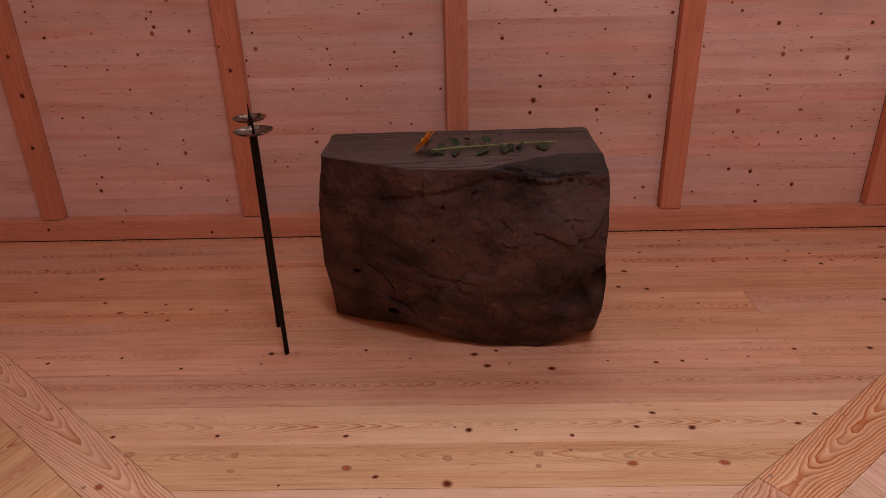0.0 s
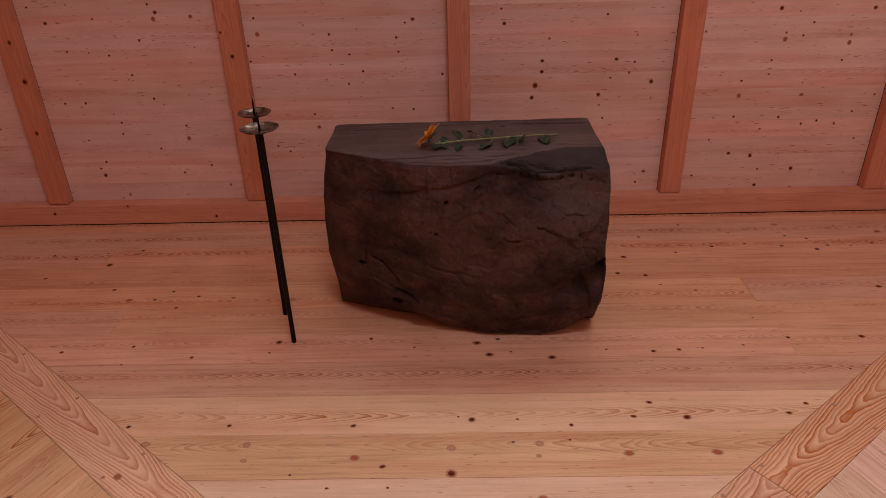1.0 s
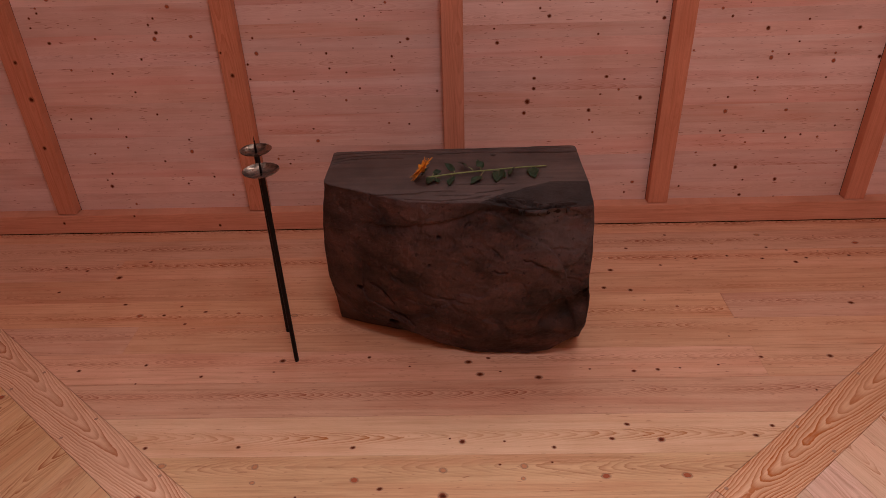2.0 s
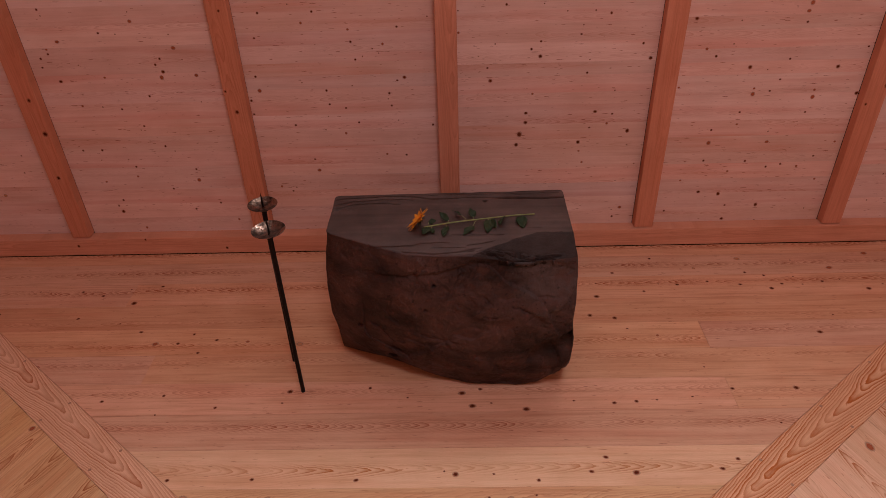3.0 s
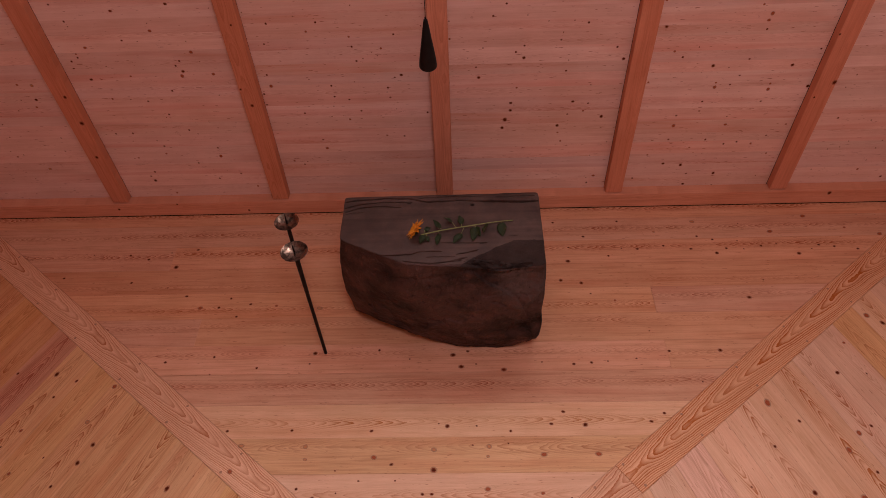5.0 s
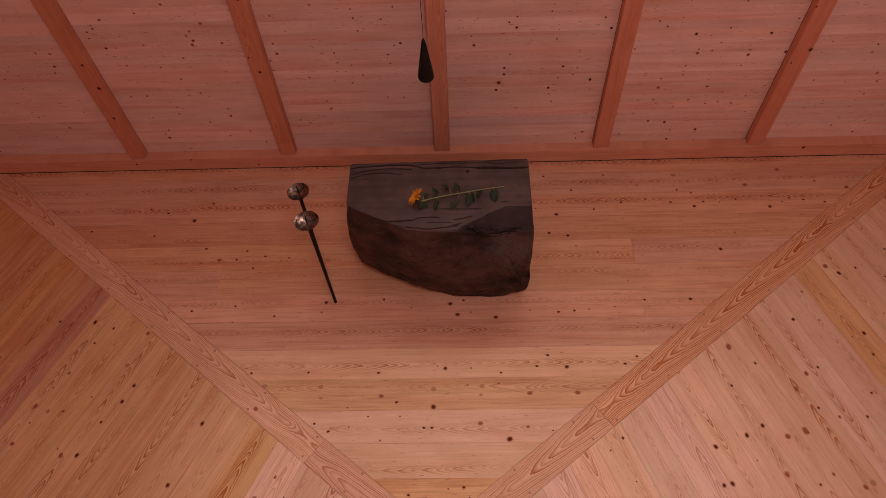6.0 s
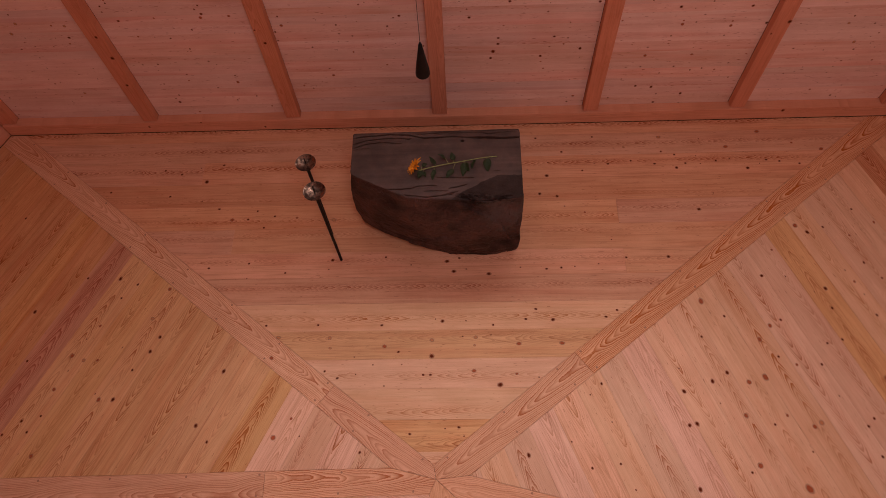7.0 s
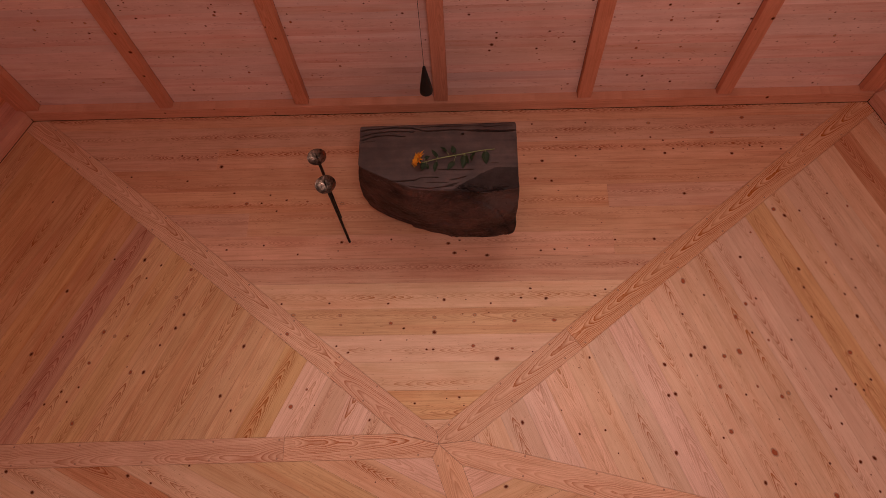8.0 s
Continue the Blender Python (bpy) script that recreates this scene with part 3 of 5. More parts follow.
            bmesh.ops.translate(bm, vec=((l + r) / 2, 0.115, z + 0.07), verts=geo["verts"])
        z += 0.14
    tagged(part("upper_boarding", bm, wood, body), kind="stuff")
    if only:
        bm = box_mesh(length, 0.02, fine, low=True)
        part("lower_boarding", bm, wood, body, place=Matrix.Translation((length / 2, 0.128, 0.02)))
    return body


step = 1.435
back_len = (CORNERS[1] - CORNERS[0]).length
back_studs = [x + 4.268 for x in (-4.195, -2.767, -1.335, 0.110, 1.570, 2.975, 4.405)]
wall("wall_north", CORNERS[0], CORNERS[1], back_studs, "spruce boarded wall with orange oiled studs and sill",
     opening=(HIGH_WINDOW[0] + 4.268, HIGH_WINDOW[1] + 4.268, HIGH_WINDOW[2], HIGH_WINDOW[3]))
wall("wall_east", CORNERS[1], CORNERS[2], stud_places(5.24, 1.35, step), "spruce boarded side wall with orange oiled studs", only=(0.0, 1.6))
wall("wall_west", CORNERS[4], CORNERS[0], stud_places(3.4, 0.92, step), "deep orange spruce boarded side wall with orange studs", only=(2.0, 3.9), wood=WARM_BOUNCE_PANEL)
wall("wall_south_east", CORNERS[2], CORNERS[3], stud_places(5.38, 0.6, step), "spruce boarded wall behind the visitor", only=(-2.0, -1.0))
# out of view; its orange is chosen to warm the bounced light
wall("wall_south_west", CORNERS[3], CORNERS[4], stud_places(8.11, 0.6, step), "unseen orange spruce wall behind the visitor, warming bounced light", only=(-2.0, -1.0), wood=WARM_BOUNCE_PANEL)


def wall_knots(*knots):
    """Knots of the north wall: place along x, height, size, tone."""
    for x, z, size, tone in knots:
        s = x - CORNERS[0].x
        want = "sill" if z < SILL_H else "stud" if any(abs(s - c) < STUD_W / 2 + 0.01 for c in back_studs) and size > 0 else "board"
        for ob, d, a, cs, cz, w, h, depth, kind, body in wall_pieces:
            if body.name != "wall_north" or kind != want or abs(s - cs) > w / 2 or abs(z - cz) > h / 2:
                continue
            k = new("knot", knot_meshes[tone])
            k.parent = ob
            grow = 1.0
            world_m = body.matrix_basis @ Matrix.Translation((s, depth - 0.0003, z)) @ Matrix.Rotation(radians(90), 4, "X")
            tall = random.uniform(0.8, 1.25) if kind == "board" else 1.2
            k.matrix_basis = (body.matrix_basis @ ob.matrix_basis).inverted() @ world_m @ Matrix.Diagonal((size * grow * 1.05, size * grow * tall, 0.0008, 1))
            break


# ---- ceiling with an opening for daylight ----
cx, cy, sw, sd = SKYLIGHT
x0, x1, y0, y1 = cx - sw / 2, cx + sw / 2, cy - sd / 2, cy + sd / 2
bm = bmesh.new()
for ax, bx, ay, by in ((-7, x0, -6, 5), (x1, 8, -6, 5), (x0, x1, -6, y0), (x0, x1, y1, 5)):
    geo = bmesh.ops.create_cube(bm, size=1.0)
    bmesh.ops.scale(bm, vec=(bx - ax, by - ay, 0.2), verts=geo["verts"])
    bmesh.ops.translate(bm, vec=((ax + bx) / 2, (ay + by) / 2, ROOF_Z + 0.1), verts=geo["verts"])
tagged(part("ceiling", bm, CEILING_WOOD, None), "plain boarded timber ceiling with a roof light opening", "ceiling", kind="structure")

bm = bmesh.new()
for s in range(48):
    a = s * math.tau / 48
    bm.verts.new((60 * math.cos(a), 60 * math.sin(a), -0.3))
bm.faces.new(bm.verts)
tagged(part("ground", bm, plain("meadow_ground", (0.07, 0.09, 0.04), 0.9, 0, 3, 0.3, 0.1), None), "flat ground outside round the chapel", "ground", kind="structure")

# ---- the altar stone ----
def bump_at(value, centre, width):
    return math.exp(-((value - centre) / width) ** 2)


def smooth(a, b, v):
    t = min(1.0, max(0.0, (v - a) / (b - a)))
    return t * t * (3 - 2 * t)


def chain(v, *pairs):
    """A smooth curve through a few pairs of place and value."""
    if v <= pairs[0][0]:
        return pairs[0][1]
    for (a, fa), (b, fb) in zip(pairs, pairs[1:]):
        if v <= b:
            return fa + (fb - fa) * (v - a) / (b - a)
    return pairs[-1][1]


def crack(x, y, path, depth, width, wobble, seed):
    """A long, wavering crack along x through the top."""
    if x < path[0][0] or x > path[-1][0]:
        return 0.0
    mid = chain(x, *path) + wobble * (noise.noise((x * 9, seed, 0)) + 0.5 * noise.noise((x * 30, seed, 3)))
    fade = smooth(path[0][0], path[0][0] + 0.06, x) * (1 - smooth(path[-1][0] - 0.05, path[-1][0], x))
    wide = width * (0.7 + 0.6 * abs(noise.noise((x * 14, seed, 7))))
    # upright sides, one of them a little lower than the other
    off = y - mid
    cut = 1 - smooth(0.55, 0.95, abs(off) / wide)
    return fade * (depth * cut + 0.0016 * (1 - smooth(0.0, 0.035, -off)) * (off < 0))


def stone_point(u, v, w):
    """Place on the stone for a place on the unit cube's skin."""
    x_mid = -0.585 + 1.385 * u
    # foot: undercut to the left and at the right corner
    foot = chain(x_mid, (-0.59, 0.235), (-0.50, 0.165), (-0.40, 0.130), (-0.25, 0.100), (0.0, 0.042), (0.2, 0.004), (0.5, 0.0), (0.62, 0.030), (0.70, 0.085), (0.80, 0.185))
    foot *= 1 - smooth(0.0, 0.26, v) * 0.95
    top = 0.95 + (0.003 + 0.007 * u) * smooth(0.62, 0.95, v)
    y_top = chain(x_mid, (-0.59, 1.715), (-0.44, 1.640), (-0.24, 1.542), (-0.12, 1.487), (0.05, 1.470), (0.25, 1.462), (0.5, 1.470), (0.80, 1.500))
    y_low = chain(x_mid, (-0.59, 1.715), (-0.45, 1.655), (-0.25, 1.585), (0.0, 1.515), (0.25, 1.475), (0.45, 1.470), (0.66, 1.455), (0.80, 1.445))
    belly = 0.085 * math.sin(math.pi * min(1, max(0, w * 0.95 + 0.03))) ** 0.8 * smooth(-0.62, -0.3, x_mid) * smooth(-0.08, 0.36, 1 - w)
    belly *= 0.6 + 0.5 * smooth(-0.2, 0.5, x_mid)
    y_front = y_low + (y_top - y_low) * smooth(0.0, 1.0, w) - belly
    y = y_front + (2.112 + 0.008 * u - y_front) * v
    left = -0.568 - 0.035 * math.sin(math.pi * min(1, w * 1.05)) - 0.012 * (1 - w)
    right = 0.793 + 0.006 * math.sin(math.pi * w) - 0.012 * bump_at(w, 0.5, 0.12) * (1 - v)
    left -= 0.006 * bump_at(w, 0.22, 0.07)
    right += 0.012 * (1 - smooth(0, 0.15, v)) * bump_at(w, 0.9, 0.12)
    x = left + (right - left) * u
    # the sloping lip on the right of the top
    edge = chain(x, (0.16, 1.46), (0.30, 1.52), (0.45, 1.60), (0.60, 1.672), (0.80, 1.668))
    lip = 0.0
    if x > 0.16:
        lip = 0.045 * smooth(0.0, 0.17, edge - y) * smooth(0.16, 0.34, x)
    z = foot + (top - lip - foot) * w
    return Vector((x, y, z))


# along the top: places, depth, half width, wobble, seed
TOP_CRACKS = (
    (((-0.575, 2.056), (-0.507, 2.076), (-0.276, 2.092), (-0.121, 2.086), (0.022, 2.047), (0.219, 2.059), (0.437, 2.043), (0.676, 2.034), (0.80, 2.040)), 0.05, 0.0099, 0.004, 1),
    (((0.40, 2.046), (0.55, 2.040), (0.676, 2.033), (0.80, 2.038)), 0.05, 0.0132, 0.003, 2),
    (((-0.06, 2.084), (0.08, 2.096), (0.476, 2.094), (0.543, 2.078), (0.672, 2.092), (0.78, 2.088)), 0.03, 0.0062, 0.004, 33),
    (((-0.575, 2.000), (-0.444, 2.040), (-0.273, 2.058), (-0.08, 2.043)), 0.04, 0.0071, 0.004, 5),
    (((-0.575, 1.960), (-0.459, 2.004), (-0.308, 2.017), (-0.16, 1.998)), 0.035, 0.0065, 0.004, 9),
    (((-0.575, 1.932), (-0.511, 1.960), (-0.41, 1.960)), 0.02, 0.0047, 0.003, 11),
    (((-0.30, 1.560), (-0.175, 1.565), (-0.081, 1.571), (-0.035, 1.592), (0.13, 1.591)), 0.03, 0.0062, 0.005, 13),
    (((-0.15, 1.514), (-0.036, 1.500), (0.046, 1.487), (0.138, 1.500), (0.26, 1.514)), 0.03, 0.0065, 0.004, 21),
    (((0.10, 1.664), (0.245, 1.666), (0.43, 1.660)), 0.025, 0.0056, 0.005, 17),
    (((0.18, 1.512), (0.30, 1.537)), 0.025, 0.0053, 0.005, 37),
    (((0.20, 1.562), (0.243, 1.570), (0.37, 1.601)), 0.025, 0.0053, 0.005, 53),
    (((0.00, 1.540), (0.10, 1.545), (0.22, 1.542)), 0.015, 0.0043, 0.006, 49),
    (((0.545, 1.724), (0.64, 1.720)), 0.014, 0.0047, 0.003, 29),
    (((0.62, 1.914), (0.685, 1.912)), 0.012, 0.0043, 0.003, 57),
    (((0.28, 1.492), (0.40, 1.480), (0.45, 1.462), (0.55, 1.478), (0.65, 1.488), (0.72, 1.480)), 0.035, 0.0078, 0.014, 41),
)
# hairline breaks in the front: places along x and up, depth, half width, seed
FRONT_CRACKS = (
    (((0.30, 0.604), (0.335, 0.592), (0.37, 0.588)), 0.016, 0.006, 3),
    (((0.45, 0.655), (0.49, 0.648), (0.525, 0.626), (0.56, 0.622)), 0.016, 0.006, 6),
    (((0.16, 0.828), (0.19, 0.842)), 0.020, 0.007, 8),
    (((0.29, 0.72), (0.32, 0.69), (0.35, 0.665)), 0.012, 0.005, 12),
    (((0.56, 0.70), (0.63, 0.705), (0.70, 0.70)), 0.010, 0.005, 15),
    (((-0.35, 0.43), (-0.29, 0.40), (-0.25, 0.35), (-0.22, 0.30)), 0.020, 0.008, 18),
    (((-0.05, 0.415), (0.05, 0.402), (0.16, 0.398)), 0.010, 0.008, 22),
    (((-0.25, 0.24), (-0.19, 0.225), (-0.12, 0.18)), 0.022, 0.010, 26),
)


def stone_mesh():
    nu, nv, nw = 320, 290, 180
    index, verts, faces, mats = {}, [], [], []

    def vert(i, j, k):
        key = (i, j, k)
        if key not in index:
            # rows drawn closer together towards the edges
            u, v, w = i / nu, chain(j / nv, (0, 0), (0.45, 0.40), (0.58, 0.72), (1, 1)), k / nw
            index[key] = len(verts)
            verts.append(rough(u, v, w, i in (0, nu), j in (0, nv), k in (0, nw)))
        return index[key]

    def rough(u, v, w, on_x, on_y, on_z):
        p = stone_point(u, v, w)
        is_top = w > 0.999
        front = v < 0.001
        # arrises worn round
        x_in, y_in, z_in = min(u, 1 - u) * 1.38, min(v, 1 - v) * 0.62, min(w, 1 - w) * 0.95
        worn = 0.003 + 0.010 * max(0.0, noise.noise(p * 9))
        if w > 0.5:
            round_off = worn * (max(0, 1 - y_in / 0.018) ** 2 * (0.9 if v < 0.5 else 0.45) + max(0, 1 - x_in / 0.028) ** 2 * 0.5)
            p.z -= round_off * max(0, 1 - z_in / 0.03)
        if w < 0.5:
            p.z += 0.03 * max(0, 1 - z_in / 0.06) * max(0, 1 - y_in / 0.09) ** 2 * (0.4 + 0.6 * abs(noise.noise(p * 7)))
        away = max(0, 1 - x_in / 0.05) ** 2 * max(0, 1 - y_in / 0.05) ** 2
        p.x += (0.007 if u < 0.5 else -0.007) * away
        p.y += (0.012 if v < 0.5 else -0.005) * away
        if is_top:
            p.z += 0.0012 * noise.noise((p.x * 3, p.y * 20, 2))
            for path, depth, width, wobble, seed in TOP_CRACKS:
                p.z -= crack(p.x, p.y, path, depth, width, wobble, seed)
            # the small round hole bored through the top
            hole = ((p.x - 0.328) ** 2 + (p.y - 2.012) ** 2) ** 0.5
            p.z -= 0.04 * (1 - smooth(0.009, 0.014, hole))
            # thin flakes lifted along the edge of the lip
            if 0.24 < p.x < 0.76:
                here = smooth(0.24, 0.32, p.x) * (1 - smooth(0.66, 0.76, p.x))
                flake = noise.noise((p.x * 24, p.y * 60, 4)) + 0.4 * noise.noise((p.x * 70, p.y * 120, 9))
                band = bump_at(p.y, 1.492 + 0.02 * p.x + 0.012 * noise.noise((p.x * 8, 0, 3)), 0.016)
                p.z += here * band * (0.007 * smooth(0.05, 0.12, flake) - 0.014 * smooth(0.05, 0.16, -flake))
        edge_fade = min(1.0, z_in / 0.03) if not is_top else 0.0
        if v > 0.999 or w < 0.001:
            # the back and the bed: coarse only
            rise = 0.012 * noise.noise(p * 5)
            if v > 0.999:
                p.y += rise * edge_fade
            else:
                p.z += abs(rise) * 0.4 * min(1, y_in / 0.08)
            return p
        if is_top and v > 0.02 and 0.02 < u < 0.98:
            return p
        broken = noise.fractal(p * 3.2 + Vector((3, 1, 7)), 0.62, 2.1, 7)
        amp = 0.012 * broken + 0.0022 * noise.fractal(p * 24 + Vector((2, 9, 4)), 0.7, 2.0, 4)
        # flat breaks: each cell of the rock is split along a plane of its own
        for scale, tilt, jump in ((2.3, 0.08, 0.007), (7.5, 0.11, 0.0030), (19.0, 0.15, 0.0018)):
            q = p * scale + Vector((1.3, 2.1, 3.7)) + 0.22 * noise.noise_vector(p * scale * 2)
            cell = noise.voronoi(q)[1][0]
            own = noise.cell_vector(cell * 9.1) - Vector((0.5, 0.5, 0.5))
            amp += tilt * (q - cell).dot(own) / scale + jump * own.y
        amp -= 0.003 * max(0.0, 0.22 - abs(noise.noise(p * 7 + Vector((4, 4, 1))))) / 0.22
        cleft = noise.ridged_multi_fractal(Vector((p.x * 2.1, p.y * 2.1, p.z * 3.4)) + Vector((0, 5, 2)), 1.0, 2.2, 4, 1.0, 2.0)
        amp -= 0.006 * smooth(1.2, 1.9, cleft)
        # ledges: level breaks that step the face
        q = p.z * 5.5 + 0.9 * noise.noise((p.x * 2.3, p.y * 2, p.z * 1.6))
        amp += 0.007 * (q - math.floor(q)) * smooth(-0.2, 0.5, noise.noise((p.x * 1.7, 8, p.z * 2.4)))
        if front:
            # a spalled facet on the right shoulder, leaning back, and the break below it
            brink = chain(p.x, (0.45, 0.70), (0.53, 0.640), (0.58, 0.612), (0.63, 0.606), (0.71, 0.648), (0.80, 0.780)) + 0.012 * noise.noise((p.x * 16, 6, p.z * 5))
            side = smooth(0.49, 0.56, p.x)
            amp += 0.015 * side * smooth(-0.006, 0.004, p.z - brink) * (1 - smooth(0.0, 0.16, p.z - brink))
            amp -= 0.008 * side * smooth(0.0, 0.01, brink - p.z) * (1 - smooth(0.03, 0.16, brink - p.z))
            line = 0.36 + 0.55 * (p.x - 0.52) + 0.03 * noise.noise((p.x * 9, 3, 1))
            amp -= 0.050 * smooth(0.0, 0.014, line - p.z) * smooth(0.5, 0.62, p.x) * (1 - smooth(0.10, 0.24, line - p.z))
            # the overhang below the left of the top edge
            over = chain(p.x, (-0.42, 0.79), (-0.28, 0.803), (-0.14, 0.815), (-0.08, 0.842), (0.01, 0.845), (0.11, 0.868), (0.20, 0.902), (0.30, 0.935)) + 0.012 * noise.noise((p.x * 9, 2, 9))
            amp -= 0.016 * smooth(0.0, 0.008, over - p.z) * (1 - smooth(0.008, 0.06, over - p.z)) * smooth(-0.42, -0.28, p.x) * (1 - smooth(0.20, 0.30, p.x))
            for path, deep, wide, seed in FRONT_CRACKS:
                if path[0][0] < p.x < path[-1][0]:
                    off = p.z - chain(p.x, *path) - 0.006 * noise.noise((p.x * 40, seed, 1))
                    amp -= deep * (1 - smooth(0.4, 1.0, abs(off) / wide))
            for hx, hz, hr in ((-0.41, 0.38, 0.014), (-0.235, 0.165, 0.02), (0.03, 0.77, 0.008), (-0.02, 0.61, 0.007)):
                amp -= 0.05 * (1 - smooth(0.6, 1.2, (((p.x - hx) / (hr * 1.4)) ** 2 + ((p.z - hz) / hr) ** 2) ** 0.5))
            p.y -= amp * edge_fade
            p.x += 0.3 * amp * edge_fade * min(1, x_in / 0.05)
        elif on_x:
            p.x += (0.3 * amp if u > 0.5 else -0.2 * amp) * edge_fade
        elif on_y:
            p.y += 0.6 * amp * edge_fade
        elif on_z and not is_top:
            p.z += abs(amp) * 0.4 * min(1, y_in / 0.08)
        return p

    def sheet(n1, n2, at, flip):
        for a in range(n1):
            for b in range(n2):
                quad = [at(a, b), at(a + 1, b), at(a + 1, b + 1), at(a, b + 1)]
                faces.append(quad[::-1] if flip else quad)

    sheet(nu, nv, lambda a, b: vert(a, b, nw), False)
    top_count = len(faces)
    sheet(nu, nv, lambda a, b: vert(a, b, 0), True)
    sheet(nu, nw, lambda a, b: vert(a, 0, b), False)
    sheet(nu, nw, lambda a, b: vert(a, nv, b), True)
    sheet(nv, nw, lambda a, b: vert(0, a, b), True)
    sheet(nv, nw, lambda a, b: vert(nu, a, b), False)
    me = bpy.data.meshes.new("altar_stone")
    me.from_pydata([tuple(v) for v in verts], [], faces)
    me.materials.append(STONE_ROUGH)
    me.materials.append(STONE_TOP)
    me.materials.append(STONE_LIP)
    for f, poly in enumerate(me.polygons):
        poly.use_smooth = True
        if f < top_count:
            c = poly.center
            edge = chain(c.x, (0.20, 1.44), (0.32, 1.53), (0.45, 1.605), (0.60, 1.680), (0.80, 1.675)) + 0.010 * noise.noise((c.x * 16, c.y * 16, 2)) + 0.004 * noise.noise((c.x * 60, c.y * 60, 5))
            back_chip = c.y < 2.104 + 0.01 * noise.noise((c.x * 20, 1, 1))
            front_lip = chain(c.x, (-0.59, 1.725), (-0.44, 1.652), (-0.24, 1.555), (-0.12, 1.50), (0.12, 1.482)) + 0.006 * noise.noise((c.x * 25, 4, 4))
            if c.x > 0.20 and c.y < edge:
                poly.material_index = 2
            else:
                poly.material_index = 0 if c.y < front_lip or not back_chip else 1
    me.update()
    return me


altar = tagged(new("altar_stone", stone_mesh()), "dark brown quarry-faced boulder altar with honed grey top", "altar")


# ---- candle stands ----
def turned(profile, segs=20):
    """A round body from pairs of radius and height."""
    bm = bmesh.new()
    rows = []
    for r, z in profile:
        if r < 1e-5:
            rows.append([bm.verts.new((0, 0, z))])
        else:
            rows.append([bm.verts.new((r * math.cos(i * math.tau / segs), r * math.sin(i * math.tau / segs), z)) for i in range(segs)])
    for a, b in zip(rows, rows[1:]):
        for i in range(segs):
            j = (i + 1) % segs
            if len(a) == 1 and len(b) > 1:
                bm.faces.new((a[0], b[j], b[i]))
            elif len(b) == 1 and len(a) > 1:
                bm.faces.new((a[i], a[j], b[0]))
            elif len(a) > 1:
                bm.faces.new((a[i], a[j], b[j], b[i]))
    bmesh.ops.recalc_face_normals(bm, faces=bm.faces)
    return bm


def candle_stand(x, y, dish_z, radius, tip, lean):
    base = new("candle_stand")
    base.matrix_basis = pose(x, y, 0, *lean)
    tagged(base, "thin blackened iron candle stand with hammered metal dish", "candle stand", group="candle stands beside the altar")
    part("rod", turned([(0, 0), (0.0112, 0.0), (0.0124, 0.004), (0.0120, 0.02), (0.0122, 0.6), (0.0134, dish_z - 0.02), (0.0128, dish_z - 0.002), (0, dish_z - 0.001)], 14), IRON, base, smooth=True)
    prof = [(0, -0.004), (radius * 0.5, -0.002), (radius * 0.86, 0.007), (radius * 0.985, 0.0145), (radius, 0.0165), (radius * 0.975, 0.0165), (radius * 0.84, 0.0095), (radius * 0.5, 0.001), (0, -0.001)]
    bm = turned(prof, 40)
    for v in bm.verts:
        v.co.z += 0.0016 * noise.noise(v.co * 55) + 0.0012 * noise.noise(v.co * 22 + Vector((x, y, 0)) * 9)
        v.co.x *= 1 + 0.02 * noise.noise((v.co.y * 20, x, y))
    part("dish", bm, DISH, base, "hammered metal dish", pose(0, 0, dish_z), smooth=True)
    part("spike", turned([(0, -0.004), (0.0062, -0.002), (0.0055, 0.02), (0.0035, tip * 0.7), (0.0004, tip), (0, tip)], 10), IRON, base, place=pose(0, 0, dish_z + 0.002), smooth=True)
    return base


candle_stand(-0.781, 1.432, 1.142, 0.086, 0.090, (0, -0.3, 0))
candle_stand(-0.885, 1.697, 1.136, 0.080, 0.085, (0.3, 0.2, 40))


# ---- hanging cone on its cord ----
pend = new("pendant_cone")
pend.matrix_basis = pose(0.119, 1.292, 2.535)
tagged(pend, "black conical pendant hanging on a thin cord", "pendant")
part("cone", turned([(0, 0.0), (0.022, 0.002), (0.034, 0.007), (0.0392, 0.014), (0.0402, 0.022), (0.0375, 0.050), (0.0228, 0.150), (0.0100, 0.234), (0.0080, 0.243), (0, 0.246)], 28), LACQUER, pend, smooth=True)
part("collar", turned([(0, 0.242), (0.0042, 0.243), (0.0042, 0.252), (0.0018, 0.255), (0, 0.255)], 12), IRON, pend, smooth=True)
part("cord", turned([(0.0014, 0.252), (0.0014, ROOF_Z - 2.535)], 8), CORD, pend, smooth=True)


# ---- the flower lying on the altar ----
def tube(points, radius, segs=8):
    bm = bmesh.new()
    rows = []
    for i, p in enumerate(points):
        a, b = points[max(0, i - 1)], points[min(len(points) - 1, i + 1)]
        q = (b - a).to_track_quat("Z", "Y")
        r = radius(i / (len(points) - 1))
        rows.append([bm.verts.new(p + q @ Vector((r * math.cos(k * math.tau / segs), r * math.sin(k * math.tau / segs), 0))) for k in range(segs)])
    for a, b in zip(rows, rows[1:]):
        for i in range(segs):
            j = (i + 1) % segs
            bm.faces.new((a[i], a[j], b[j], b[i]))
    bm.faces.new(rows[0][::-1]), bm.faces.new(rows[-1])
    bmesh.ops.recalc_face_normals(bm, faces=bm.faces)
    return bm


